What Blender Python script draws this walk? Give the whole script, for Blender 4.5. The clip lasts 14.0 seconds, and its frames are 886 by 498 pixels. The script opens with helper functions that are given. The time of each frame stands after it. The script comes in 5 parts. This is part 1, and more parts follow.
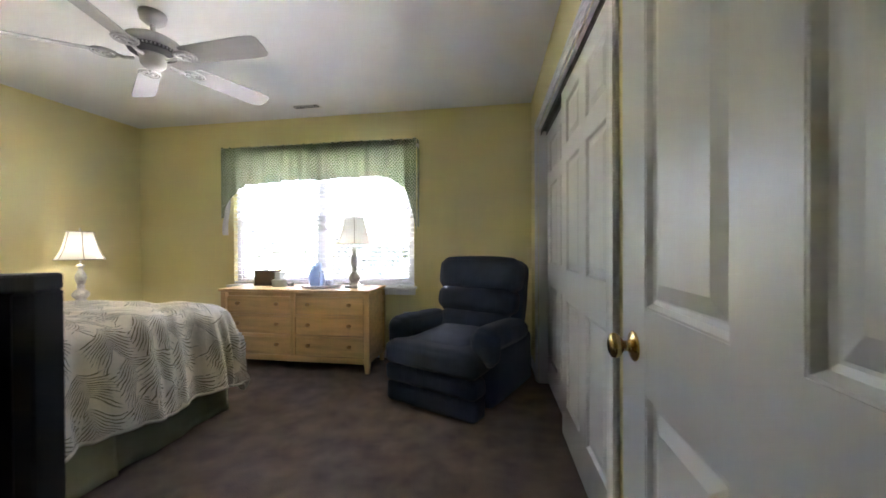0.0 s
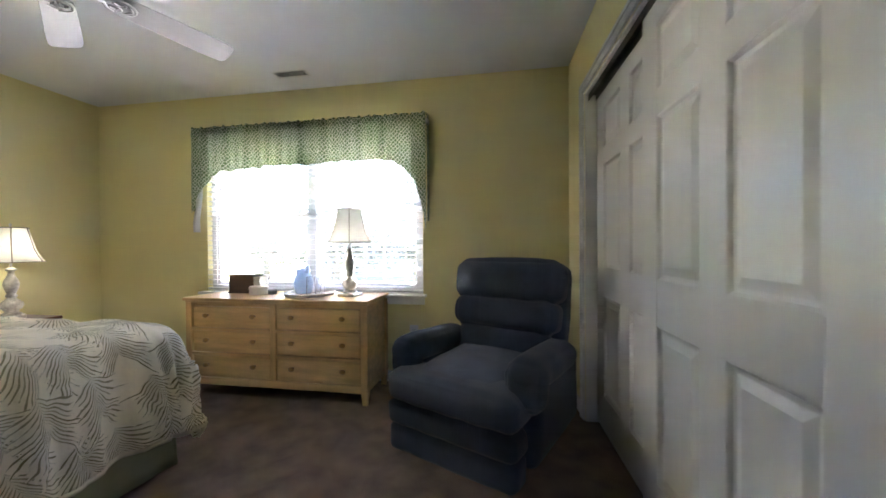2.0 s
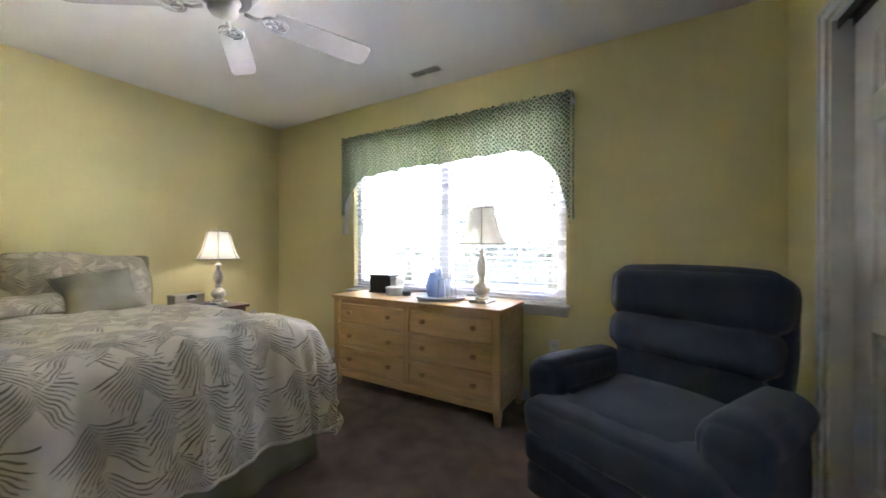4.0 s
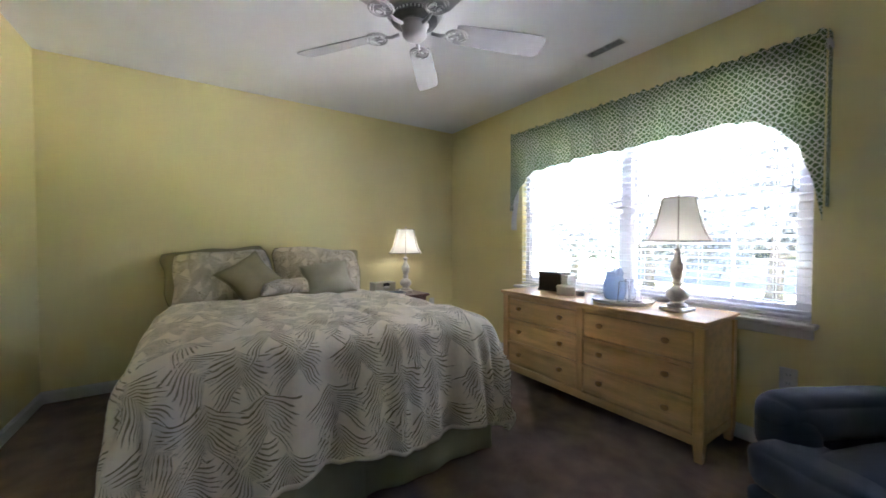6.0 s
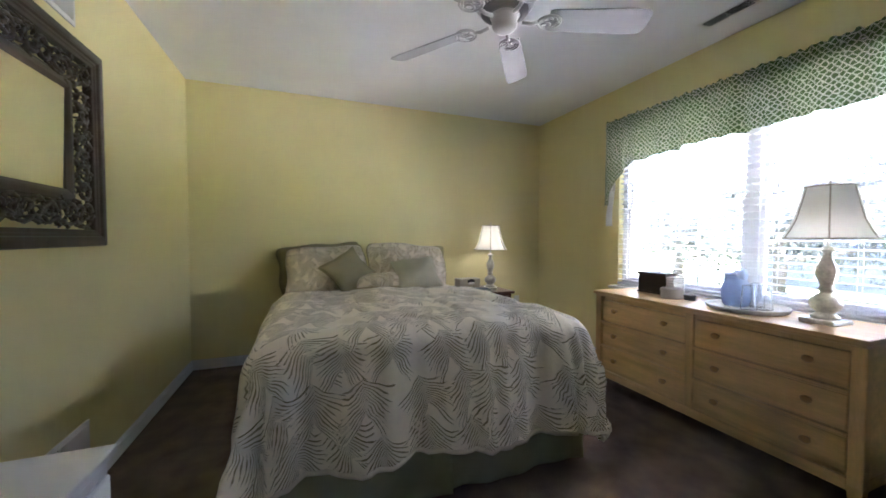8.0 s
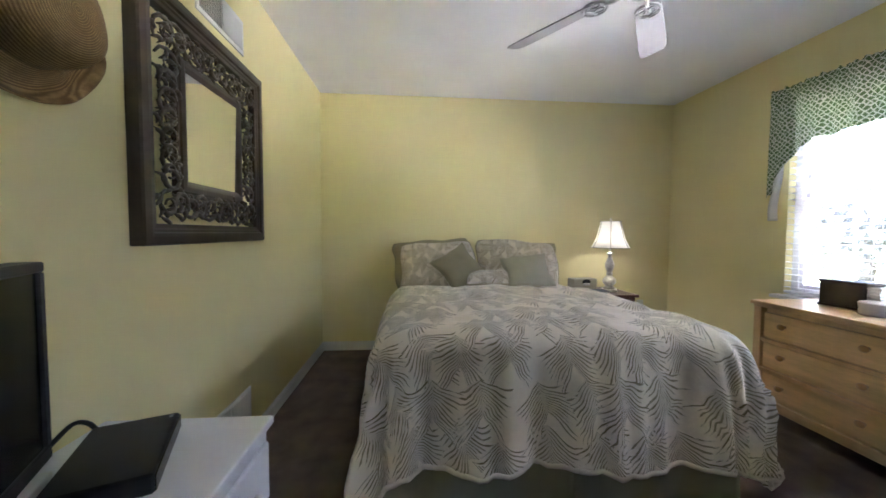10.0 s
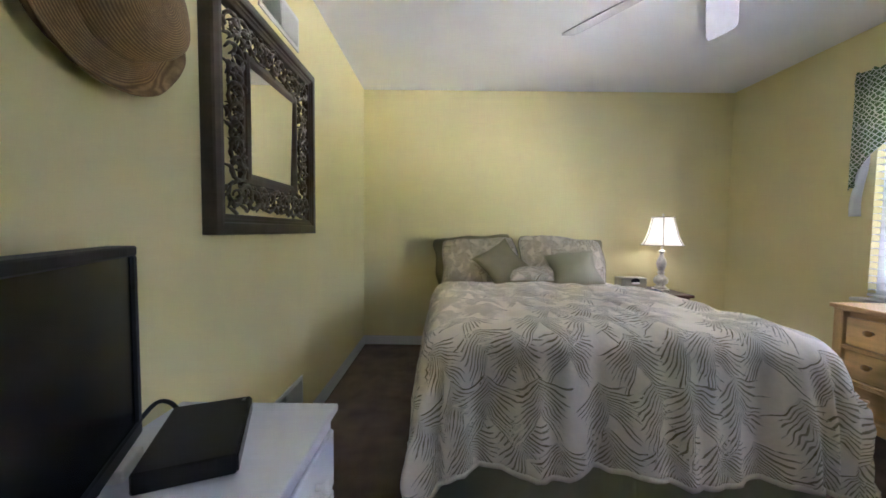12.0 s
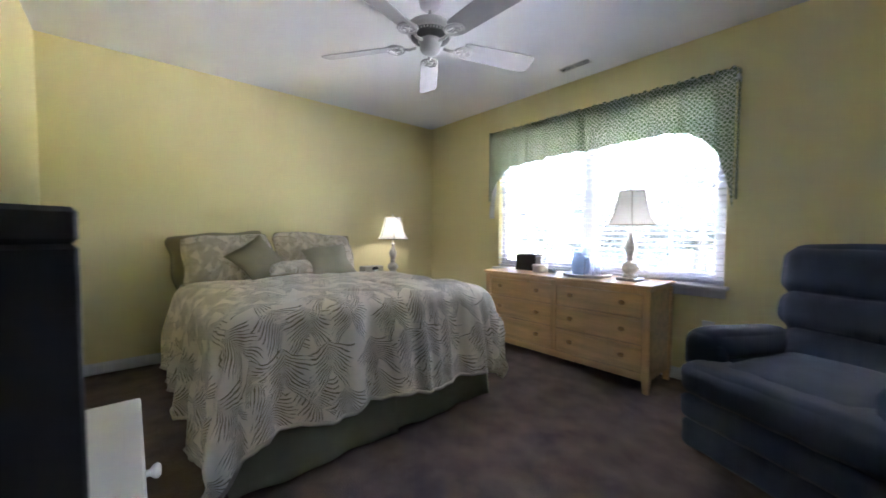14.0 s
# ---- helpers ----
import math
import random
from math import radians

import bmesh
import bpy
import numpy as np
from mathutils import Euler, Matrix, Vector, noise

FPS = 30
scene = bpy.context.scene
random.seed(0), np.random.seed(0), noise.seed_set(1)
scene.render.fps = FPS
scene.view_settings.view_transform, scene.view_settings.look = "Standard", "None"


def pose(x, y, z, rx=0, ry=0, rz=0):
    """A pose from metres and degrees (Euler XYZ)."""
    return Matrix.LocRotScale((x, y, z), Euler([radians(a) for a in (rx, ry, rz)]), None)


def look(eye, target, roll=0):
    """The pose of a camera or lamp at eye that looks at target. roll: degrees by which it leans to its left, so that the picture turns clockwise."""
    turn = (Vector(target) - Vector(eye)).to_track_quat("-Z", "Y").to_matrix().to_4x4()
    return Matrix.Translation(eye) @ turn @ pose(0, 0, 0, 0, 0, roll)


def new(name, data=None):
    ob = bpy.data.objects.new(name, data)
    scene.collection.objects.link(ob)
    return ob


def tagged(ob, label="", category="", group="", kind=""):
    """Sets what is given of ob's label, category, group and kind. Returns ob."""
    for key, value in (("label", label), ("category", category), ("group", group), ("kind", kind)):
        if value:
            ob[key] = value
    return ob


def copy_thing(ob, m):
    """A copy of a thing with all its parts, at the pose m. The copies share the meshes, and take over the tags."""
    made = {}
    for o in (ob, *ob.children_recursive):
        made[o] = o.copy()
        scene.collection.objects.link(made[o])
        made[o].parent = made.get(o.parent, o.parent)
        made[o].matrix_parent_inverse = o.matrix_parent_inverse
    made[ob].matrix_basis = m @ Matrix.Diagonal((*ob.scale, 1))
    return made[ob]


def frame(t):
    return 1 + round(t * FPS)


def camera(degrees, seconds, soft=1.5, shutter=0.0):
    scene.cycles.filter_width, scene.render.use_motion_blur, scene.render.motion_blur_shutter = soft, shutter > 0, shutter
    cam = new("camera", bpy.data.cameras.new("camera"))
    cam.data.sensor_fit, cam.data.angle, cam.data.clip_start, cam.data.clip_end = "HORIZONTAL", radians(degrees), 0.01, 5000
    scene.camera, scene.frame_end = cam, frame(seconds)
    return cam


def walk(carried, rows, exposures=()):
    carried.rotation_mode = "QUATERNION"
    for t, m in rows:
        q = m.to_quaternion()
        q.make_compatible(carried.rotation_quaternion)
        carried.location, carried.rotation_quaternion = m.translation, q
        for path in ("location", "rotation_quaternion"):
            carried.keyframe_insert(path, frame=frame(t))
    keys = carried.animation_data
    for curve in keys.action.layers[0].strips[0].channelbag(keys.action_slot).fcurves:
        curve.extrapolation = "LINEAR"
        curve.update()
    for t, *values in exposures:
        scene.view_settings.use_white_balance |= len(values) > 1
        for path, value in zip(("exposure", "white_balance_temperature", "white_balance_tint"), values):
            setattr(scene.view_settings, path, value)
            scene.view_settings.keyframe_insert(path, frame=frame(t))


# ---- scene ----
cam = camera(102.0, 14.0, soft=1.6, shutter=0.4)
PATH = [
    (0, (0.183, 0.461, 1.107), (-0.134, 2.436, 1.092), -0.3),
    (0.5, (0.155, 0.583, 1.109), (-0.156, 2.559, 1.092), -0.3),
    (1, (0.077, 0.754, 1.111), (-0.224, 2.731, 1.093), -0.3),
    (1.5, (0.015, 0.904, 1.109), (-0.285, 2.882, 1.087), -0.3),
    (2, (-0.012, 1.083, 1.102), (-0.349, 3.054, 1.084), -0.4),
    (4.5, (-0.151, 1.362, 1.113), (-1.371, 2.947, 1.099), 0.1),
    (5, (-0.171, 1.353, 1.119), (-1.562, 2.789, 1.097), 0.1),
    (5.5, (-0.18, 1.329, 1.123), (-1.718, 2.607, 1.093), -0.0),
    (6, (-0.197, 1.338, 1.134), (-1.855, 2.455, 1.088), 0.0),
    (6.5, (-0.208, 1.346, 1.135), (-1.95, 2.328, 1.086), 0.0),
    (7, (-0.219, 1.337, 1.136), (-2.009, 2.227, 1.082), 0.1),
    (7.5, (-0.222, 1.326, 1.127), (-2.049, 2.14, 1.076), 0.1),
    (8, (-0.223, 1.322, 1.136), (-2.091, 2.034, 1.069), 0.1),
    (8.5, (-0.234, 1.315, 1.132), (-2.15, 1.883, 1.066), 0.3),
    (9, (-0.268, 1.297, 1.136), (-2.222, 1.714, 1.062), 0.3),
    (11.5, (-0.318, 1.218, 1.14), (-2.315, 1.211, 1.039), 0.5),
    (12, (-0.335, 1.174, 1.115), (-2.332, 1.168, 1.013), 0.6),
    (12.5, (-0.359, 1.102, 1.092), (-2.342, 1.346, 1.008), 0.6),
    (13, (-0.311, 1.061, 1.073), (-2.178, 1.774, 0.995), 0.5),
    (13.5, (-0.179, 0.971, 1.066), (-1.871, 2.035, 0.987), 0.3),
    (14, (-0.083, 0.863, 1.061), (-1.589, 2.177, 0.98), 0.2),
]
EXPOSE = [(0.0, 5.78, 6250, 17), (2.0, 5.66, 6250, 16), (5.0, 5.45, 5950, 18), (7.0, 5.2, 5800, 18), (8.5, 5.33, 5800, 18), (11.5, 5.66, 5650, 22), (14.0, 5.58, 5600, 21)]
LAMP_GLOW = 1.2
walk(cam, [(t, look(eye, target, roll)) for t, eye, target, roll in PATH], EXPOSE)

# ---- light ----
world = bpy.data.worlds.new("sky_world")
scene.world = world
world.use_nodes = True
wnt = world.node_tree
sky = wnt.nodes.new("ShaderNodeTexSky")
sky.sky_type, sky.sun_disc = "NISHITA", False
sky.sun_elevation, sky.sun_rotation = radians(61), radians(90)
sky.air_density, sky.dust_density = 1.0, 4.0
wnt.links.new(sky.outputs[0], wnt.nodes["Background"].inputs[0])
wnt.nodes["Background"].inputs[1].default_value = 0.095
sun_data = bpy.data.lights.new("sun", "SUN")
sun_data.energy, sun_data.angle, sun_data.color = 5.0, radians(2), (1.0, 0.96, 0.90)
sun = new("sun", sun_data)
sun.matrix_world = look((6, 0, 11), (0, 0, 0))

# ---- room numbers ----
RZ = 0.728
XL, XR, YB, YW, H = -3.80, 0.485, 0.40, 3.90, 2.44
WX0, WX1, WZ0, WZ1 = -2.635, -0.655, 0.715, 2.07
CY0, CY1, CZ = 1.690, 3.44, 2.04
DX0, DX1, DZ = -0.41, 0.465, 2.05


# ---- materials ----
def link(nt, a, b):
    nt.links.new(a, b)


def mat(name, color, rough=0.6, metal=0.0, vary=0.12, scale=8.0, fine=120.0, bump=0.15, dist=0.002, sheen=0.0, coat=0.0, translucent=0.0, second=None, stretch=None):
    """A principled surface with coarse and fine variation, in object metres."""
    m = bpy.data.materials.new(name)
    m.use_nodes = True
    nt = m.node_tree
    b = nt.nodes["Principled BSDF"]
    tc = nt.nodes.new("ShaderNodeTexCoord")
    src = tc.outputs["Object"]
    if stretch:
        mp = nt.nodes.new("ShaderNodeMapping")
        mp.inputs["Scale"].default_value = stretch
        link(nt, src, mp.inputs["Vector"])
        src = mp.outputs[0]
    n1, n2 = nt.nodes.new("ShaderNodeTexNoise"), nt.nodes.new("ShaderNodeTexNoise")
    n1.inputs["Scale"].default_value, n2.inputs["Scale"].default_value = scale, fine
    n1.inputs["Detail"].default_value, n2.inputs["Detail"].default_value = 5, 3
    link(nt, src, n1.inputs["Vector"])
    link(nt, src, n2.inputs["Vector"])
    mixn = nt.nodes.new("ShaderNodeMath")
    mixn.operation = "MULTIPLY_ADD"
    link(nt, n2.outputs["Fac"], mixn.inputs[0])
    mixn.inputs[1].default_value = 0.45
    link(nt, n1.outputs["Fac"], mixn.inputs[2])
    ramp = nt.nodes.new("ShaderNodeMapRange")
    ramp.inputs[1].default_value, ramp.inputs[2].default_value = 0.45, 1.0
    link(nt, mixn.outputs[0], ramp.inputs[0])
    mix = nt.nodes.new("ShaderNodeMix")
    mix.data_type = "RGBA"
    lo = second if second else tuple(c * (1 - vary) for c in color)
    hi = color if second else tuple(min(1, c * (1 + vary)) for c in color)
    mix.inputs["A"].default_value, mix.inputs["B"].default_value = (*lo, 1), (*hi, 1)
    link(nt, ramp.outputs[0], mix.inputs["Factor"])
    link(nt, mix.outputs["Result"], b.inputs["Base Color"])
    b.inputs["Roughness"].default_value, b.inputs["Metallic"].default_value = rough, metal
    b.inputs["Sheen Weight"].default_value, b.inputs["Coat Weight"].default_value = sheen, coat
    if bump:
        bp = nt.nodes.new("ShaderNodeBump")
        bp.inputs["Strength"].default_value, bp.inputs["Distance"].default_value = bump, dist
        link(nt, mixn.outputs[0], bp.inputs["Height"])
        link(nt, bp.outputs[0], b.inputs["Normal"])
    if translucent:
        tr = nt.nodes.new("ShaderNodeBsdfTranslucent")
        link(nt, mix.outputs["Result"], tr.inputs[0])
        ms = nt.nodes.new("ShaderNodeMixShader")
        ms.inputs[0].default_value = translucent
        link(nt, b.outputs[0], ms.inputs[1])
        link(nt, tr.outputs[0], ms.inputs[2])
        link(nt, ms.outputs[0], nt.nodes["Material Output"].inputs[0])
    return m


def base_mix(m):
    """The colour mix, the shader and the tree of a material from mat()."""
    nt = m.node_tree
    return nt, nt.nodes["Principled BSDF"], [n for n in nt.nodes if n.type == "MIX"][0]


def mnode(nt, op, a, b=None, c=None):
    n = nt.nodes.new("ShaderNodeMath")
    n.operation = op
    for i, v in enumerate((a, b, c)):
        if v is None:
            continue
        if isinstance(v, (int, float)):
            n.inputs[i].default_value = v
        else:
            nt.links.new(v, n.inputs[i])
    return n.outputs[0]


def frond_layer(nt, u, v, cell, offset, count, reach, twist):
    """Palm fronds: in each cell a fan of curved leaflets round a short stem. Returns a mask."""
    su = mnode(nt, "ADD", mnode(nt, "DIVIDE", u, cell[0]), offset[0])
    sv = mnode(nt, "ADD", mnode(nt, "DIVIDE", v, cell[1]), offset[1])
    row = mnode(nt, "FLOOR", sv)
    odd = mnode(nt, "MULTIPLY", mnode(nt, "MODULO", mnode(nt, "ABSOLUTE", row), 2.0), 0.5)
    su = mnode(nt, "ADD", su, odd)
    col = mnode(nt, "FLOOR", su)
    comb = nt.nodes.new("ShaderNodeCombineXYZ")
    nt.links.new(col, comb.inputs[0])
    nt.links.new(row, comb.inputs[1])
    wn = nt.nodes.new("ShaderNodeTexWhiteNoise")
    nt.links.new(comb.outputs[0], wn.inputs["Vector"])
    sep = nt.nodes.new("ShaderNodeSeparateColor")
    nt.links.new(wn.outputs["Color"], sep.inputs[0])
    r1, r2, r3 = sep.outputs
    x = mnode(nt, "MULTIPLY", mnode(nt, "SUBTRACT", mnode(nt, "FRACT", su), mnode(nt, "MULTIPLY_ADD", r1, 0.26, 0.37)), cell[0])
    y = mnode(nt, "MULTIPLY", mnode(nt, "SUBTRACT", mnode(nt, "MULTIPLY_ADD", r2, 0.24, 0.64), mnode(nt, "FRACT", sv)), cell[1])
    tilt = mnode(nt, "MULTIPLY", mnode(nt, "SUBTRACT", r3, 0.5), 0.75)
    ct, st = mnode(nt, "COSINE", tilt), mnode(nt, "SINE", tilt)
    xr = mnode(nt, "DIVIDE", mnode(nt, "ADD", mnode(nt, "MULTIPLY", x, ct), mnode(nt, "MULTIPLY", y, st)), reach)
    yr = mnode(nt, "DIVIDE", mnode(nt, "SUBTRACT", mnode(nt, "MULTIPLY", y, ct), mnode(nt, "MULTIPLY", x, st)), reach)
    ax, side = mnode(nt, "ABSOLUTE", xr), mnode(nt, "SIGN", xr)
    bow = mnode(nt, "MULTIPLY", ax, mnode(nt, "MULTIPLY_ADD", ax, 0.95, -twist))
    q = mnode(nt, "DIVIDE", mnode(nt, "ADD", yr, bow), mnode(nt, "MULTIPLY_ADD", ax, 1.7, 1.0))
    uneven = nt.nodes.new("ShaderNodeTexNoise")
    uneven.inputs["Scale"].default_value = 2.2
    uneven.noise_dimensions = "1D"
    nt.links.new(mnode(nt, "ADD", mnode(nt, "MULTIPLY_ADD", q, 9.0, mnode(nt, "MULTIPLY", side, 3.1)), mnode(nt, "MULTIPLY", col, 7.3)), uneven.inputs["W"])
    lim = mnode(nt, "MULTIPLY", mnode(nt, "MULTIPLY_ADD", q, -0.25, 0.465), mnode(nt, "MULTIPLY_ADD", uneven.outputs["Fac"], 1.2, 0.35))
    share = mnode(nt, "DIVIDE", ax, lim)
    blot = nt.nodes.new("ShaderNodeTexNoise")
    blot.inputs["Scale"].default_value = 26
    blot.noise_dimensions = "2D"
    spot = nt.nodes.new("ShaderNodeCombineXYZ")
    nt.links.new(u, spot.inputs[0])
    nt.links.new(v, spot.inputs[1])
    nt.links.new(spot.outputs[0], blot.inputs["Vector"])
    wave = mnode(nt, "ADD", mnode(nt, "COSINE", mnode(nt, "MULTIPLY_ADD", q, float(count), mnode(nt, "MULTIPLY", side, 1.3))), mnode(nt, "MULTIPLY_ADD", blot.outputs["Fac"], 1.7, -0.85))
    mid = mnode(nt, "SUBTRACT", share, 0.45)
    thin = mnode(nt, "MULTIPLY_ADD", mnode(nt, "MULTIPLY", mid, mid), 2.2, 0.12)
    stroke = mnode(nt, "MINIMUM", mnode(nt, "MAXIMUM", mnode(nt, "MULTIPLY", mnode(nt, "SUBTRACT", wave, thin), 2.0), 0.0), 1.0)
    inside = mnode(nt, "MULTIPLY", mnode(nt, "LESS_THAN", share, 1.0), mnode(nt, "MULTIPLY", mnode(nt, "GREATER_THAN", q, -0.02), mnode(nt, "LESS_THAN", q, 0.58)))
    ink = mnode(nt, "MULTIPLY", stroke, mnode(nt, "MULTIPLY_ADD", uneven.outputs["Fac"], 0.7, 0.48))
    wash = mnode(nt, "MULTIPLY", mnode(nt, "MAXIMUM", mnode(nt, "SUBTRACT", 0.95, share), 0.0), 0.24)
    return mnode(nt, "MINIMUM", mnode(nt, "MULTIPLY", mnode(nt, "MAXIMUM", ink, wash), inside), 1.0), inside


def palm_cloth(name, ground, leaf, size=1.0):
    m = mat(name, ground, 0.62, vary=0.06, scale=11, fine=60, bump=0.5, dist=0.006, sheen=0.1)
    nt, b, mix = base_mix(m)
    uv = nt.nodes.new("ShaderNodeUVMap")
    wob = nt.nodes.new("ShaderNodeTexNoise")
    wob.inputs["Scale"].default_value = 5.5
    nt.links.new(uv.outputs[0], wob.inputs["Vector"])
    sc = nt.nodes.new("ShaderNodeVectorMath")
    sc.operation = "MULTIPLY_ADD"
    nt.links.new(wob.outputs["Color"], sc.inputs[0])
    sc.inputs[1].default_value = (0.085, 0.085, 0)
    nt.links.new(uv.outputs[0], sc.inputs[2])
    sp = nt.nodes.new("ShaderNodeSeparateXYZ")
    nt.links.new(sc.outputs[0], sp.inputs[0])
    u, v = sp.outputs[0], sp.outputs[1]
    mask = None
    for du, dv, count, reach in ((0.0, 0.0, 108, 0.265), (0.5, 0.07, 116, 0.245), (0.27, 0.5, 104, 0.260), (0.76, 0.55, 112, 0.250)):
        layer, cover = frond_layer(nt, u, v, (0.405 * size, 0.42 * size), (du, dv), count, reach * size, 0.92)
        mask = layer if mask is None else mnode(nt, "MAXIMUM", mnode(nt, "MULTIPLY", mask, mnode(nt, "SUBTRACT", 1.0, cover)), layer)
    over = nt.nodes.new("ShaderNodeMix")
    over.data_type = "RGBA"
    nt.links.new(mask, over.inputs["Factor"])
    nt.links.new(mix.outputs["Result"], over.inputs["A"])
    over.inputs["B"].default_value = (*leaf, 1)
    nt.links.new(over.outputs["Result"], b.inputs["Base Color"])
    return m


def lattice_cloth(name, ground, line):
    m = mat(name, ground, 0.85, vary=0.15, scale=10, fine=400, bump=0.1, dist=0.0005, translucent=0.5)
    nt, b, mix = base_mix(m)
    uv = nt.nodes.new("ShaderNodeUVMap")
    mp = nt.nodes.new("ShaderNodeMapping")
    mp.inputs["Rotation"].default_value = (0, 0, radians(45))
    wob = nt.nodes.new("ShaderNodeTexNoise")
    wob.inputs["Scale"].default_value = 16
    nt.links.new(uv.outputs[0], wob.inputs["Vector"])
    sc = nt.nodes.new("ShaderNodeVectorMath")
    sc.operation = "MULTIPLY_ADD"
    nt.links.new(wob.outputs["Color"], sc.inputs[0])
    sc.inputs[1].default_value = (0.022, 0.022, 0)
    nt.links.new(uv.outputs[0], sc.inputs[2])
    nt.links.new(sc.outputs[0], mp.inputs["Vector"])
    br = nt.nodes.new("ShaderNodeTexVoronoi")
    br.feature = "DISTANCE_TO_EDGE"
    br.inputs["Scale"].default_value, br.inputs["Randomness"].default_value = 42, 0.38
    nt.links.new(mp.outputs[0], br.inputs["Vector"])
    line_mask = mnode(nt, "MINIMUM", mnode(nt, "MAXIMUM", mnode(nt, "MULTIPLY", mnode(nt, "SUBTRACT", 0.145, br.outputs["Distance"]), 18.0), 0.0), 1.0)
    over = nt.nodes.new("ShaderNodeMix")
    over.data_type = "RGBA"
    nt.links.new(line_mask, over.inputs["Factor"])
    nt.links.new(mix.outputs["Result"], over.inputs["A"])
    over.inputs["B"].default_value = (*line, 1)
    for node in nt.nodes:
        if node.type == "BSDF_TRANSLUCENT":
            nt.links.new(over.outputs["Result"], node.inputs[0])
    nt.links.new(over.outputs["Result"], b.inputs["Base Color"])
    return m


def glass_mat(name, color=(1, 1, 1), rough=0.0):
    m = bpy.data.materials.new(name)
    m.use_nodes = True
    b = m.node_tree.nodes["Principled BSDF"]
    b.inputs["Base Color"].default_value = (*color, 1)
    b.inputs["Transmission Weight"].default_value, b.inputs["Roughness"].default_value, b.inputs["IOR"].default_value = 1.0, rough, 1.45
    return m


def pane_mat(name):
    """Thin clear pane: straight through, with a little gloss."""
    m = bpy.data.materials.new(name)
    m.use_nodes = True
    nt = m.node_tree
    tr, gl, ms, lw = (nt.nodes.new(k) for k in ("ShaderNodeBsdfTransparent", "ShaderNodeBsdfGlossy", "ShaderNodeMixShader", "ShaderNodeFresnel"))
    gl.inputs["Roughness"].default_value = 0.02
    lw.inputs[0].default_value = 1.3
    link(nt, lw.outputs[0], ms.inputs[0])
    link(nt, tr.outputs[0], ms.inputs[1])
    link(nt, gl.outputs[0], ms.inputs[2])
    link(nt, ms.outputs[0], nt.nodes["Material Output"].inputs[0])
    return m


def glow_mat(name, color, strength):
    m = bpy.data.materials.new(name)
    m.use_nodes = True
    b = m.node_tree.nodes["Principled BSDF"]
    b.inputs["Emission Color"].default_value, b.inputs["Emission Strength"].default_value = (*color, 1), strength
    return m


M_WALL = mat("yellow_wall_paint", (0.83, 0.745, 0.395), 0.55, vary=0.03, scale=2.5, fine=260, bump=0.12, dist=0.0008)
M_CEIL = mat("ceiling_paint", (0.86, 0.86, 0.87), 0.9, vary=0.03, scale=2, fine=300, bump=0.15, dist=0.001)
M_TRIM = mat("white_trim_paint", (0.78, 0.77, 0.74), 0.35, vary=0.03, scale=4, fine=90, bump=0.04, dist=0.001)
M_DOOR = mat("white_door_paint", (0.70, 0.69, 0.665), 0.32, vary=0.03, scale=3, fine=60, bump=0.06, dist=0.001, stretch=(6, 6, 0.6))
M_CARPET = mat("taupe_carpet", (0.235, 0.155, 0.118), 0.95, scale=7, fine=150, bump=1.0, dist=0.014, sheen=0.08, second=(0.095, 0.060, 0.044))
M_MAPLE = mat("honey_maple", (0.71, 0.46, 0.205), 0.38, vary=0.2, scale=3, fine=40, bump=0.04, dist=0.0006, stretch=(1, 6, 9), coat=0.15)
M_MAPLE_V = mat("honey_maple_upright", (0.69, 0.44, 0.195), 0.4, vary=0.2, scale=3, fine=40, bump=0.04, dist=0.0006, stretch=(9, 9, 1), coat=0.15)
M_KNOBWOOD = mat("maple_knob", (0.47, 0.265, 0.10), 0.35, vary=0.15, scale=30, coat=0.2)
M_CHERRY = mat("dark_cherry", (0.11, 0.038, 0.022), 0.3, vary=0.3, scale=4, fine=50, bump=0.04, stretch=(1, 8, 8), coat=0.3)
M_BLUE = mat("slate_blue_velour", (0.040, 0.060, 0.098), 0.85, scale=9, fine=300, bump=0.5, dist=0.003, sheen=0.12, second=(0.022, 0.033, 0.056))
M_PALM = palm_cloth("palm_comforter", (0.81, 0.73, 0.585), (0.150, 0.118, 0.036))
M_PALM2 = palm_cloth("palm_sham", (0.70, 0.62, 0.47), (0.150, 0.115, 0.038), 0.75)
M_PALM_EDGE = mat("comforter_hem", (0.66, 0.59, 0.46), 0.75, vary=0.12, scale=20, fine=200, bump=0.2, dist=0.001)
M_OLIVE = mat("olive_sateen", (0.30, 0.26, 0.145), 0.75, vary=0.15, scale=7, fine=400, bump=0.15, dist=0.001)
M_SAGE = mat("sage_sateen", (0.40, 0.37, 0.255), 0.7, vary=0.12, scale=7, fine=400, bump=0.15, dist=0.001)
M_SKIRT = mat("olive_bed_skirt", (0.34, 0.33, 0.21), 0.85, vary=0.12, scale=6, fine=400, bump=0.1, dist=0.001)
M_VAL = lattice_cloth("green_lattice_cotton", (0.140, 0.200, 0.092), (0.76, 0.77, 0.66))
M_LINING = mat("white_lining", (0.8, 0.8, 0.8), 0.9, vary=0.04, bump=0.1, translucent=0.4)
M_BLIND = mat("white_blind_slat", (0.86, 0.86, 0.87), 0.5, vary=0.02, bump=0.03, translucent=0.22)
M_CORD = mat("blind_cord", (0.75, 0.75, 0.73), 0.8)
M_VINYL = mat("white_vinyl", (0.86, 0.86, 0.87), 0.4, vary=0.02, bump=0.02)
M_PANE = pane_mat("window_glass")
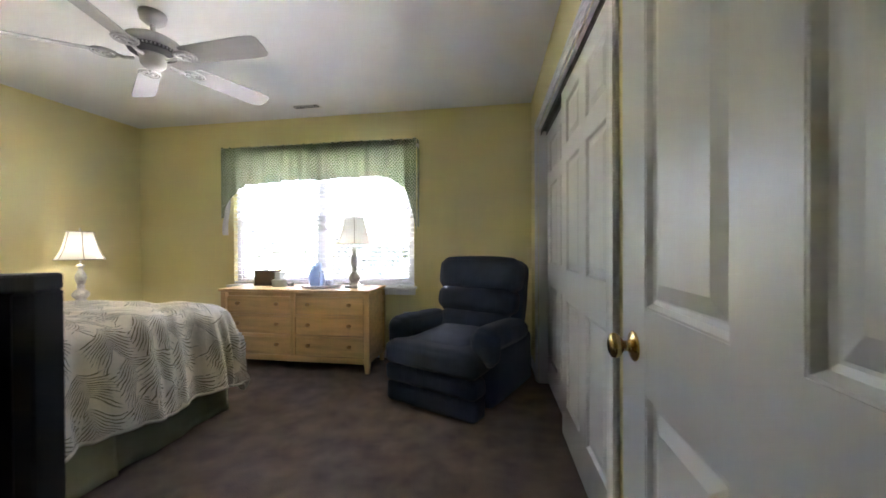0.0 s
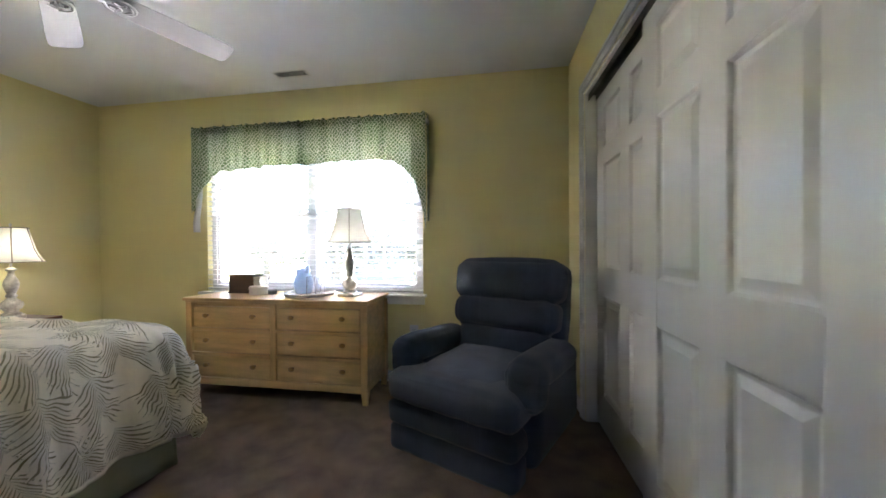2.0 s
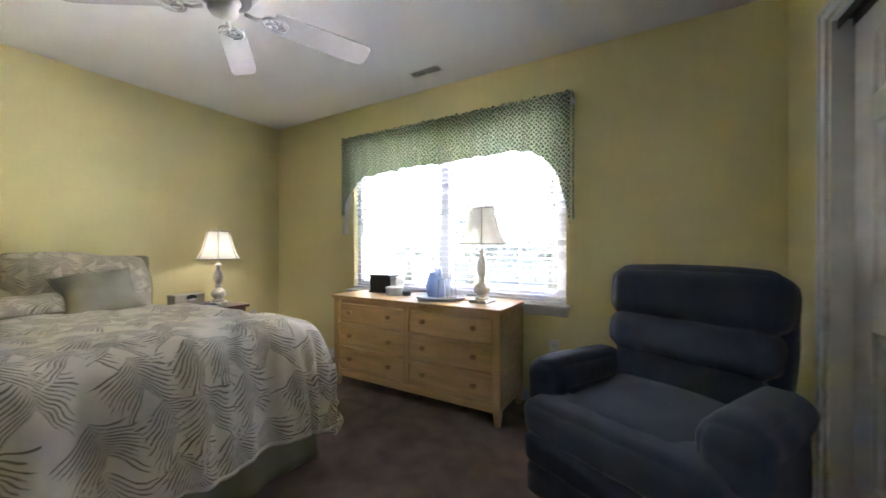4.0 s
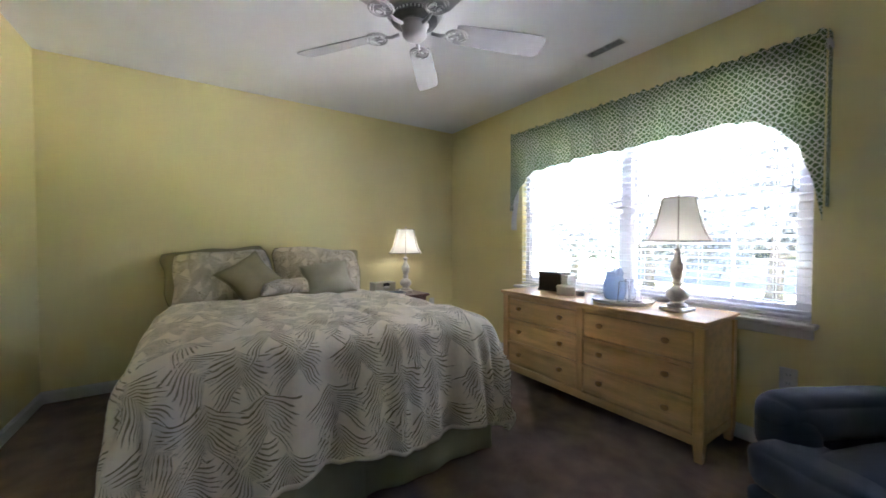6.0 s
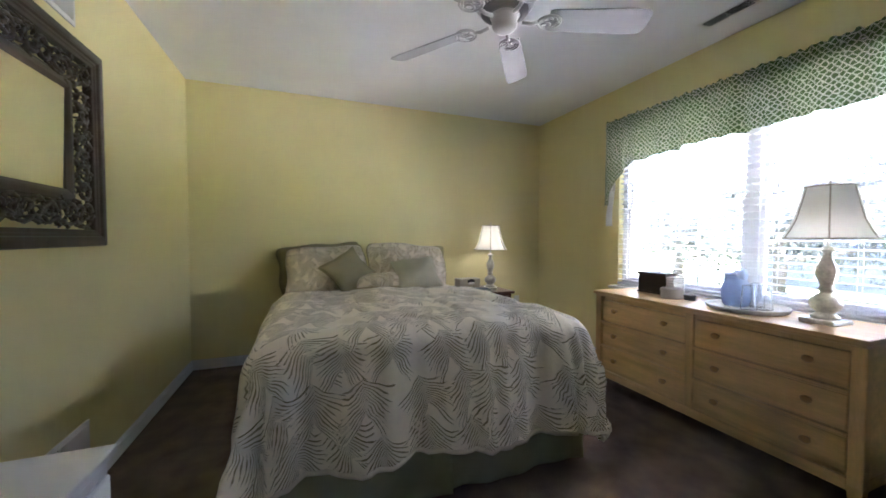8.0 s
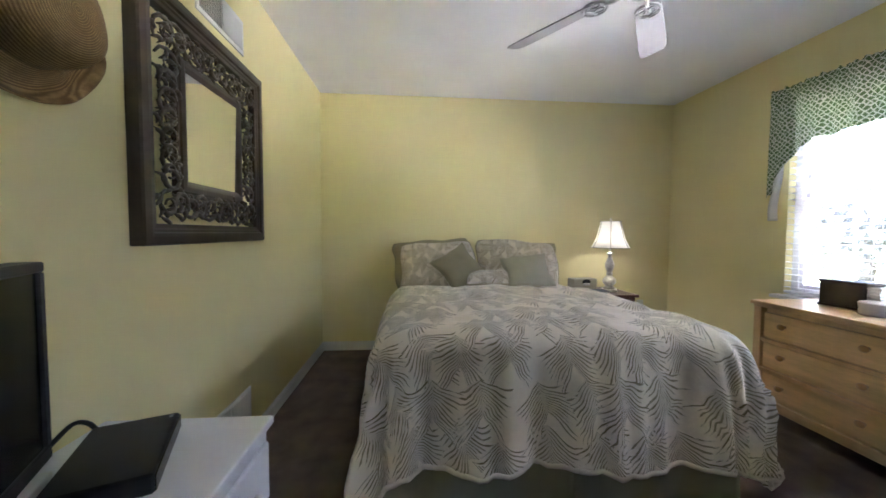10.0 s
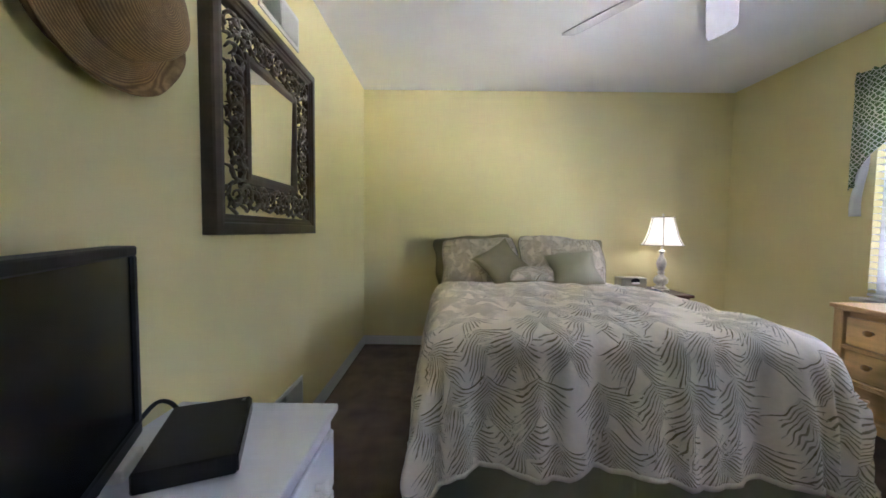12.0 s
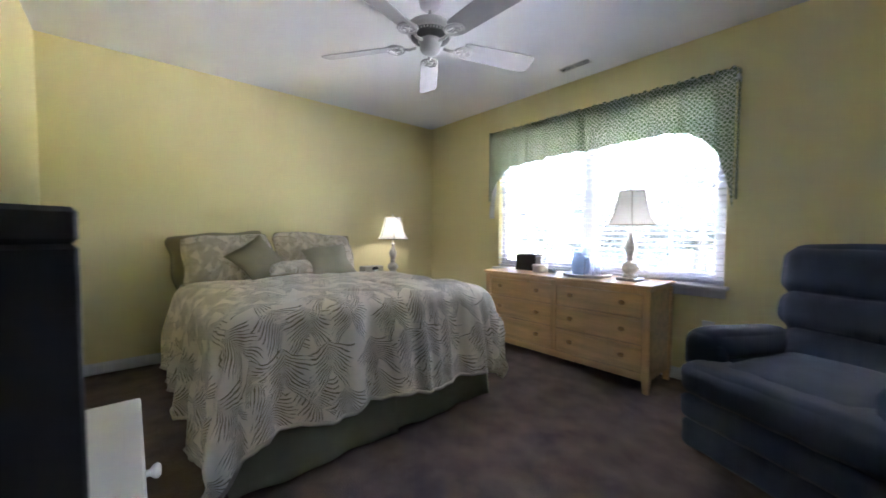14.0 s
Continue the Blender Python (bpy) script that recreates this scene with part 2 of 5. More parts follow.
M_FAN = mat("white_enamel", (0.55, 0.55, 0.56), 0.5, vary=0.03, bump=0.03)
# Blades are white; shade on their undersides is put into this grey.
M_BLADE = mat("shade_greyed_white_blade", (0.44, 0.44, 0.46), 0.62, vary=0.04, scale=5, bump=0.05, stretch=(1, 8, 1))
# Near-black that stands for the shade inside slots and ducts.
M_SLOT_SHADE = mat("slot_shade", (0.03, 0.03, 0.03), 0.8, bump=0)
M_VENT_SHADE = mat("vent_shade", (0.16, 0.16, 0.17), 0.6, bump=0)
M_SILVER = mat("antique_silver", (0.74, 0.70, 0.65), 0.28, metal=0.55, vary=0.4, scale=22, fine=80, bump=0.15, dist=0.001)
M_SHADE = mat("cream_silk_shade", (0.90, 0.89, 0.85), 0.9, vary=0.03, fine=300, bump=0.1, dist=0.0005, translucent=0.5)
M_RIB = mat("shade_braid", (0.34, 0.31, 0.25), 0.8, bump=0.1)
M_BRASS = mat("polished_brass", (0.72, 0.50, 0.16), 0.18, metal=1.0, vary=0.1, scale=15, bump=0.03)
M_FRAME = mat("espresso_frame", (0.058, 0.040, 0.026), 0.4, vary=0.3, scale=12, fine=70, bump=0.15, dist=0.001)
M_CARVE = mat("rubbed_bronze_carving", (0.24, 0.20, 0.155), 0.30, metal=0.65, scale=30, fine=90, bump=0.3, dist=0.002, second=(0.018, 0.013, 0.010))
M_STRAW = mat("woven_straw", (0.40, 0.255, 0.110), 0.8, vary=0.3, scale=40, fine=180, bump=0.6, dist=0.003)
M_BLACK = mat("black_plastic", (0.012, 0.012, 0.013), 0.5, vary=0.2, scale=20, bump=0.08, dist=0.0006)
M_SCREEN = mat("dark_screen", (0.008, 0.008, 0.009), 0.24, vary=0.1, bump=0)
M_CHEST = mat("white_lacquer", (0.80, 0.80, 0.82), 0.35, vary=0.03, scale=4, fine=70, bump=0.04, dist=0.001)
M_BROWNBOX = mat("dark_leather_box", (0.035, 0.017, 0.012), 0.45, vary=0.3, scale=18, bump=0.2, dist=0.001)
M_CERAMIC = mat("white_ceramic", (0.74, 0.70, 0.68), 0.3, vary=0.04, bump=0.03)
M_GREY = mat("grey_tin", (0.22, 0.23, 0.22), 0.4, vary=0.2, bump=0.1)
M_PITCHER = mat("blue_clear_plastic", (0.70, 0.79, 0.93), 0.25, vary=0.05, bump=0.02, translucent=0.65)
M_CUP = glass_mat("clear_plastic", (0.95, 0.97, 1.0), 0.08)
M_MIRROR = mat("mirror_silver", (0.76, 0.77, 0.76), 0.02, metal=1.0, vary=0.0, bump=0)
M_PAPER = mat("white_paper", (0.75, 0.74, 0.70), 0.9, bump=0.1)
M_CARD = mat("cream_card", (0.50, 0.47, 0.36), 0.8, vary=0.08, scale=30, bump=0.05)
M_PLATE = mat("outlet_plate", (0.80, 0.79, 0.74), 0.4, vary=0.02, bump=0)
M_TRACK = mat("bronze_track", (0.10, 0.09, 0.08), 0.4, metal=0.6, bump=0.05)
M_FEATHER = mat("dried_palm", (0.05, 0.035, 0.025), 0.8, vary=0.3, bump=0.2)


# ---- mesh helpers ----
def put(name, bm, material, parent=None, label="", smooth=False):
    me = bpy.data.meshes.new(name)
    bm.normal_update()
    bm.to_mesh(me)
    bm.free()
    if smooth:
        for p in me.polygons:
            p.use_smooth = True
    for m in (material if isinstance(material, (list, tuple)) else (material,)):
        me.materials.append(m)
    ob = new(name, me)
    if parent is not None:
        ob.parent = parent
    if label:
        ob["label"] = label
    return ob


def part(name, bm, material, parent, label="", smooth=False):
    return put(name, bm, material, parent, label, smooth)


def base(name, m, label, category, group="", kind=""):
    ob = new(name)
    ob.matrix_basis = m
    ob.empty_display_size = 0.1
    return tagged(ob, label, category, group, kind)


def add_box(bm, x0, x1, y0, y1, z0, z1, bevel=0.0, seg=1, m=None):
    made = bmesh.ops.create_cube(bm, size=1.0)["verts"]
    bmesh.ops.transform(bm, matrix=Matrix.Translation(((x0 + x1) / 2, (y0 + y1) / 2, (z0 + z1) / 2)) @ Matrix.Diagonal((x1 - x0, y1 - y0, z1 - z0, 1)), verts=made)
    if bevel:
        edges = list({e for v in made for e in v.link_edges})
        got = bmesh.ops.bevel(bm, geom=edges, offset=bevel, segments=seg, profile=0.5, affect="EDGES")
        made = list({v for f in got["faces"] for v in f.verts} | {v for v in made if v.is_valid})
    if m is not None:
        bmesh.ops.transform(bm, matrix=m, verts=made)
    return made


def box(*a, **k):
    bm = bmesh.new()
    add_box(bm, *a, **k)
    return bm


def add_lathe(bm, profile, seg=32, m=None, lobes=0, depth=0.0):
    """profile: (radius, z) from one end to the other."""
    rings = []
    for r, z in profile:
        ring = []
        for i in range(seg):
            a = 2 * math.pi * i / seg
            rr = r * (1 + depth * math.cos(lobes * a)) if lobes else r
            v = Vector((rr * math.cos(a), rr * math.sin(a), z))
            ring.append(bm.verts.new(m @ v if m is not None else v))
        rings.append(ring)
    for a, b in zip(rings, rings[1:]):
        for i in range(seg):
            bm.faces.new((a[i], a[(i + 1) % seg], b[(i + 1) % seg], b[i]))
    if profile[0][0] > 1e-5:
        bm.faces.new(rings[0][::-1])
    if profile[-1][0] > 1e-5:
        bm.faces.new(rings[-1])
    return rings


def lathe(profile, seg=32, **k):
    bm = bmesh.new()
    add_lathe(bm, profile, seg, **k)
    return bm


def add_tube(bm, points, radius, seg=8):
    pts = [Vector(p) for p in points]
    rings = []
    for i, p in enumerate(pts):
        d = (pts[min(i + 1, len(pts) - 1)] - pts[max(i - 1, 0)]).normalized()
        q = d.to_track_quat("Z", "Y")
        r = radius[i] if isinstance(radius, (list, tuple)) else radius
        rings.append([bm.verts.new(p + q @ Vector((r * math.cos(2 * math.pi * k / seg), r * math.sin(2 * math.pi * k / seg), 0))) for k in range(seg)])
    for a, b in zip(rings, rings[1:]):
        for i in range(seg):
            bm.faces.new((a[i], a[(i + 1) % seg], b[(i + 1) % seg], b[i]))
    bm.faces.new(rings[0][::-1])
    bm.faces.new(rings[-1])


def smoothed(points, n=6):
    """A finer run of points through those given."""
    p = [Vector(q) for q in points]
    p = [2 * p[0] - p[1], *p, 2 * p[-1] - p[-2]]
    out = []
    for a, b, c, d in zip(p, p[1:], p[2:], p[3:]):
        for k in range(n):
            t = k / n
            out.append(0.5 * (2 * b + (c - a) * t + (2 * a - 5 * b + 4 * c - d) * t * t + (3 * b - a - 3 * c + d) * t ** 3))
    return out + [p[-2]]


def tube(points, radius, seg=8):
    bm = bmesh.new()
    add_tube(bm, points, radius, seg)
    return bm


def grid_mesh(nu, nv, fn, uvfn=None, thick=0.0):
    """A sheet of nu x nv cells through fn(s, t), s and t from 0 to 1; thick gives it a back."""
    bm = bmesh.new()
    uvl = bm.loops.layers.uv.new("UVMap")
    vs = [[bm.verts.new(fn(i / nu, j / nv)) for j in range(nv + 1)] for i in range(nu + 1)]
    for i in range(nu):
        for j in range(nv):
            f = bm.faces.new((vs[i][j], vs[i + 1][j], vs[i + 1][j + 1], vs[i][j + 1]))
            if uvfn:
                for l, (a, b) in zip(f.loops, ((i, j), (i + 1, j), (i + 1, j + 1), (i, j + 1))):
                    l[uvl].uv = uvfn(a / nu, b / nv)
    if thick:
        bm.normal_update()
        bmesh.ops.solidify(bm, geom=list(bm.faces), thickness=thick)
    return bm


def puff(w, d, h, n=22, power=2.6, seed=0.0, pinch=0.06, corner=0.0):
    """A stuffed cushion lying flat: w x d, h thick in the middle, drawn in between its corners."""
    bm = bmesh.new()
    uvl = bm.loops.layers.uv.new("UVMap")
    sides = []
    for sign in (1, -1):
        rows = []
        for i in range(n + 1):
            row = []
            for j in range(n + 1):
                u, v = 2 * i / n - 1, 2 * j / n - 1
                fu, fv = 1 - abs(u) ** power, 1 - abs(v) ** power
                x = u * w / 2 * (1 - pinch * (1 - v * v)) * (1 - corner * v ** 4)
                y = v * d / 2 * (1 - pinch * (1 - u * u)) * (1 - corner * u ** 4)
                z = sign * h / 2 * max(fu * fv, 0) ** 0.55
                z += 0.018 * h / 0.15 * noise.noise(Vector((x * 7 + seed, y * 7, seed + sign))) * min(1, 3 * fu * fv)
                x += 0.022 * w / 0.5 * noise.noise(Vector((u * 1.3 + seed, v * 1.3, 3.3)))
                y += 0.022 * w / 0.5 * noise.noise(Vector((u * 1.3, v * 1.3 + seed, 8.1)))
                row.append((x, y, z))
            rows.append(row)
        sides.append(rows)
    top = [[bm.verts.new(p) for p in r] for r in sides[0]]
    bot = [[top[i][j] if i in (0, n) or j in (0, n) else bm.verts.new(sides[1][i][j]) for j in range(n + 1)] for i in range(n + 1)]
    for vs, flip in ((top, False), (bot, True)):
        for i in range(n):
            for j in range(n):
                q = [(i, j), (i + 1, j), (i + 1, j + 1), (i, j + 1)]
                if flip:
                    q = q[::-1]
                f = bm.faces.new([vs[a][b] for a, b in q])
                for l, (a, b) in zip(f.loops, q):
                    l[uvl].uv = (a / n * w, b / n * d)
    ring = [(i, 0) for i in range(n)] + [(n, j) for j in range(n)] + [(n - i, n) for i in range(n)] + [(0, n - j) for j in range(n)]
    return bm, [Vector(top[i][j].co) for i, j in ring + ring[:1]]


def rounded(w, d, h, r, m=None, n=10, swell=0.0, seed=0.0):
    """An upholstered block w x d x h, centred, with soft edges of radius r and swollen faces."""
    bm = bmesh.new()
    made = bmesh.ops.create_cube(bm, size=2.0)["verts"]
    bmesh.ops.subdivide_edges(bm, edges=list(bm.edges), cuts=n, use_grid_fill=True)
    half = Vector((w / 2, d / 2, h / 2))
    for v in bm.verts:
        c = Vector(v.co)
        t = Vector([math.copysign(abs(a) ** 0.75, a) for a in c])
        p = Vector((t.x * half.x, t.y * half.y, t.z * half.z))
        inner = Vector([max(-hh + r, min(hh - r, a)) for a, hh in zip(p, half)])
        d3 = p - inner
        if d3.length > 1e-9:
            p = inner + d3.normalized() * r
        if swell:
            for k in range(3):
                o = [i for i in range(3) if i != k]
                if abs(abs(c[k]) - 1) < 1e-6:
                    p[k] += math.copysign(swell, c[k]) * (1 - c[o[0]] ** 2) * (1 - c[o[1]] ** 2)
        p += Vector((1, 1, 1)) * 0.006 * noise.noise(p * 9 + Vector((seed, 0, 0)))
        v.co = m @ p if m is not None else p
    return bm


# ---- structure ----
def boxes(*rows, bevel=0.0):
    bm = bmesh.new()
    for r in rows:
        add_box(bm, *r, bevel=bevel)
    return bm


T = 0.12
tagged(put("floor", boxes((XL - T, 1.4, YB - T, YW + T, -0.10, 0.0), (-1.7, 1.4, -1.6, YB - T, -0.10, 0.0)), M_CARPET), "brown taupe cut-pile carpet, faintly mottled, wall to wall", "carpet", kind="structure")
tagged(put("ceiling", boxes((XL - T, 1.4, YB - T, YW + T, H, H + 0.12), (-1.7, 1.4, -1.6, YB - T, H, H + 0.12)), M_CEIL), "flat white painted ceiling", "ceiling", kind="structure")
tagged(put("wall_west", boxes((XL - T, XL, YB - T, YW + T, 0, H)), M_WALL), "pale yellow painted wall behind the bed", "wall", kind="structure")
tagged(put("wall_north", boxes((XL, WX0, YW, YW + T, 0, H), (WX1, 1.4, YW, YW + T, 0, H), (WX0, WX1, YW, YW + T, 0, WZ0), (WX0, WX1, YW, YW + T, WZ1, H)), M_WALL), "pale yellow painted wall with a wide window", "wall", kind="structure")
tagged(put("wall_south", boxes((XL, DX0, YB - T, YB, 0, H), (DX1, 1.4, YB - T, YB, 0, H), (DX0, DX1, YB - T, YB, DZ, H)), M_WALL), "pale yellow painted wall with a doorway", "wall", kind="structure")
tagged(put("wall_east", boxes((XR, XR + T, YB - 0.06, CY0, 0, H), (XR, XR + T, CY1, YW + 0.06, 0, H), (XR, XR + T, CY0, CY1, CZ, H)), M_WALL), "pale yellow painted wall with a wide closet opening", "wall", kind="structure")
tagged(put("wall_closet_back", boxes((1.28, 1.4, YB, YW, 0, H)), M_CEIL), "plain white wall at the back of the closet", "wall", kind="structure")
tagged(put("wall_hall", boxes((-1.7, 1.4, -1.6, -1.48, 0, H), (-1.7, -1.58, -1.48, YB - T, 0, H), (1.28, 1.4, -1.48, YB - T, 0, H)), M_WALL), "plain yellow hallway walls beyond the doorway", "wall", kind="structure")


def molding(points_xy, h, t, inward):
    """Skirting along one wall run, with a stepped top."""
    (x0, y0), (x1, y1) = points_xy
    bm = bmesh.new()
    if abs(x1 - x0) > abs(y1 - y0):
        s = inward[1]
        for tt, z0, z1 in ((t, 0, h * 0.78), (t * 0.6, h * 0.78, h)):
            add_box(bm, x0, x1, *sorted((y0, y0 + s * tt)), z0, z1, bevel=0.002)
    else:
        s = inward[0]
        for tt, z0, z1 in ((t, 0, h * 0.78), (t * 0.6, h * 0.78, h)):
            add_box(bm, *sorted((x0, x0 + s * tt)), y0, y1, z0, z1, bevel=0.002)
    return bm


for run, inward in ((((XL, YB), (XL, YW)), (1, 0)), (((XL + 0.016, YW), (XR - 0.03, YW)), (0, -1)), (((XL + 0.016, YB), (DX0 - 0.07, YB)), (0, 1)), (((XR, CY1 + 0.06), (XR, YW)), (-1, 0)), (((XR, YB + 0.02), (XR, CY0 - 0.06)), (-1, 0))):
    tagged(put("baseboard", molding(run, 0.085, 0.014, inward), M_TRIM), "white painted baseboard with a stepped top", "baseboard", kind="structure")

# door casings and jambs
cas = bmesh.new()
for y0, y1, z0, z1 in ((CY0 - 0.058, CY0, 0, CZ + 0.058), (CY1, CY1 + 0.058, 0, CZ + 0.058), (CY0, CY1, CZ, CZ + 0.058)):
    add_box(cas, XR - 0.014, XR, y0, y1, z0, z1, bevel=0.003)
for y0, y1, z0, z1 in ((CY0 - 0.058, CY0 - 0.036, 0, CZ + 0.058), (CY1 + 0.036, CY1 + 0.058, 0, CZ + 0.058), (CY0 - 0.036, CY1 + 0.036, CZ + 0.036, CZ + 0.058)):
    add_box(cas, XR - 0.021, XR - 0.0145, y0, y1, z0, z1, bevel=0.002)
tagged(put("trim_closet", cas, M_TRIM), "white painted casing round the closet opening", "door casing", kind="structure")
tagged(put("trim_closet_jamb", boxes((XR + 0.002, XR + T, CY0, CY0 + 0.012, 0, CZ), (XR + 0.002, XR + T, CY1 - 0.012, CY1, 0, CZ), (XR + 0.002, XR + T, CY0 + 0.012, CY1 - 0.012, CZ - 0.012, CZ)), M_TRIM), "white painted closet jamb", "door casing", kind="structure")
tagged(put("trim_closet_track", boxes((XR + 0.02, XR + 0.024, CY0 + 0.014, CY1 - 0.014, CZ - 0.05, CZ - 0.013), (XR + 0.064, XR + 0.066, CY0 + 0.014, CY1 - 0.014, CZ - 0.05, CZ - 0.013), (XR + 0.024, XR + 0.11, CY0 + 0.014, CY1 - 0.014, CZ - 0.018, CZ - 0.0135)), M_TRACK), "dark metal sliding track above the closet doors", "door track", kind="structure")
cas = bmesh.new()
for x0, x1, z0, z1 in ((DX0 - 0.058, DX0, 0, DZ + 0.058), (DX0, DX1 + 0.03, DZ, DZ + 0.058)):
    add_box(cas, x0, x1, YB, YB + 0.014, z0, z1, bevel=0.003)
tagged(put("trim_doorway", cas, M_TRIM), "white painted casing round the bedroom doorway", "door casing", kind="structure")
tagged(put("trim_doorway_jamb", boxes((DX0, DX0 + 0.012, YB - T, YB, 0, DZ), (DX1 - 0.012, DX1, YB - T, YB, 0, DZ), (DX0 + 0.012, DX1 - 0.012, YB - T, YB, DZ - 0.012, DZ)), M_TRIM), "white painted door jamb", "door casing", kind="structure")


# ---- six-panel doors ----
def panel_door(w, h, t, stile, mull):
    """Stiles and rails, and six raised panels, facing -y; x across, z up. Returns the frame and the list of panels."""
    cols = [(stile, (w - mull) / 2), ((w + mull) / 2, w - stile)]
    k = h / 2.03
    rows = [(0.205 * k, 0.800 * k), (0.970 * k, 1.585 * k), (1.680 * k, 1.922 * k)]
    fr = bmesh.new()
    add_box(fr, 0, stile, 0, t, 0, h, bevel=0.002)
    add_box(fr, w - stile, w, 0, t, 0, h, bevel=0.002)
    zs = [0] + [z for r in rows for z in r] + [h]
    for z0, z1 in zip(zs[::2], zs[1::2]):
        add_box(fr, stile, w - stile, 0, t, z0, z1)
    for z0, z1 in rows:
        add_box(fr, cols[0][1], cols[1][0], 0, t, z0, z1)
    panels = []
    for x0, x1 in cols:
        for z0, z1 in rows:
            bm = bmesh.new()
            rings = []
            for inset, y in ((0.0, 0.0015), (0.004, 0.0015), (0.012, 0.010), (0.020, 0.012), (0.024, 0.012), (0.052, 0.004), (0.055, 0.004)):
                rings.append([bm.verts.new(p) for p in ((x0 + inset, y, z0 + inset), (x1 - inset, y, z0 + inset), (x1 - inset, y, z1 - inset), (x0 + inset, y, z1 - inset))])
            for a, b in zip(rings, rings[1:]):
                for i in range(4):
                    bm.faces.new((a[i], a[(i + 1) % 4], b[(i + 1) % 4], b[i]))
            bm.faces.new(rings[-1])
            back = [[bm.verts.new((v.co.x, t - v.co.y, v.co.z)) for v in r] for r in rings]
            for a, b in zip(back, back[1:]):
                for i in range(4):
                    bm.faces.new((a[(i + 1) % 4], a[i], b[i], b[(i + 1) % 4]))
            bm.faces.new(back[-1][::-1])
            for i in range(4):
                bm.faces.new((rings[0][(i + 1) % 4], rings[0][i], back[0][i], back[0][(i + 1) % 4]))
            panels.append(bm)
    return fr, panels


def make_door(name, m, w, h, t, stile, mull, label):
    ob = base(name, m, label, "door", kind="structure")
    fr, panels = panel_door(w, h, t, stile, mull)
    part("door_frame", fr, M_DOOR, ob)
    for p in panels:
        part("panel", p, M_DOOR, ob)
    return ob


def knob(parent, m):
    k = part("door_knob", lathe([(0.033, 0.0), (0.034, 0.003), (0.030, 0.007), (0.016, 0.011), (0.012, 0.018), (0.012, 0.030), (0.018, 0.036), (0.026, 0.044), (0.0285, 0.054), (0.026, 0.063), (0.016, 0.069), (0.0, 0.070)], 32), M_BRASS, parent, "polished brass round knob", smooth=True)
    k.matrix_basis = m @ Matrix.Diagonal((0.95, 0.95, 0.74, 1))


# bedroom door, standing open along the closet wall: hinge near the doorway
DOOR_W = 0.905
door = make_door("door_1", pose(0.464, 1.354, 0.012, 0, 0, -90), DOOR_W, 2.03, 0.035, 0.132, 0.110, "white painted six-panel bedroom door standing open, brass knob")
knob(door, pose(0.074, 0.0, 0.880, 90, 0, 0))
knob(door, pose(0.074, 0.035, 0.880, -90, 0, 0))
for z in (0.22, 1.0, 1.80):
    part("hinge", tube([(DOOR_W + 0.004, 0.038, z), (DOOR_W + 0.004, 0.038, z + 0.09)], 0.006), M_BRASS, door, "brass hinge")
part("latch_plate", box(-0.0015, 0.0005, 0.006, 0.029, 0.850, 0.910), M_BRASS, door, "brass latch plate")

# closet: two sliding doors, the near one in front
near = make_door("door_2", pose(XR + 0.026, 2.642, 0.012, 0, 0, -90), 0.925, 2.0, 0.033, 0.125, 0.12, "white six-panel sliding closet door on the front track")
far = make_door("door_3", pose(XR + 0.070, CY1 - 0.013, 0.012, 0, 0, -90), 0.925, 2.0, 0.033, 0.125, 0.12, "white six-panel sliding closet door on the rear track")
for d, x in ((near, 0.885), (far, 0.04)):
    part("finger_pull", lathe([(0.0, -0.0015), (0.012, -0.0015), (0.012, -0.003), (0.010, -0.004), (0.010, -0.001), (0.0, -0.001)], 16, m=pose(x, 0, 0.92, 90, 0, 0)), M_SILVER, d, "small recessed metal pull")

# the closet side of the room stands a little out of square
SKEW = Matrix.Translation((XR, 3.4, 0)) @ pose(0, 0, 0, 0, 0, 1.9) @ Matrix.Translation((-XR, -3.4, 0))
for o in list(scene.objects):
    if o.name in ("wall_east", "trim_closet", "trim_closet_jamb", "trim_closet_track", "door_2", "door_3", "baseboard.003", "baseboard.004"):
        o.matrix_basis = SKEW @ o.matrix_basis

# ---- window ----
win = base("window_1", pose(0, 0, 0), "white vinyl twin double-hung window, bright daylight outside", "window", kind="structure")
fy0, fy1 = YW + 0.055, YW + 0.115
wm = (WX0 + WX1) / 2
part("window_frame", boxes((WX0, WX0 + 0.045, fy0, fy1, WZ0, WZ1), (WX1 - 0.045, WX1, fy0, fy1, WZ0, WZ1), (WX0 + 0.045, WX1 - 0.045, fy0, fy1, WZ1 - 0.045, WZ1), (WX0 + 0.045, WX1 - 0.045, fy0, fy1, WZ0, WZ0 + 0.04), (wm - 0.036, wm + 0.036, fy0 - 0.004, fy1, WZ0 + 0.04, WZ1 - 0.045)), M_VINYL, win)
ZM = 1.375
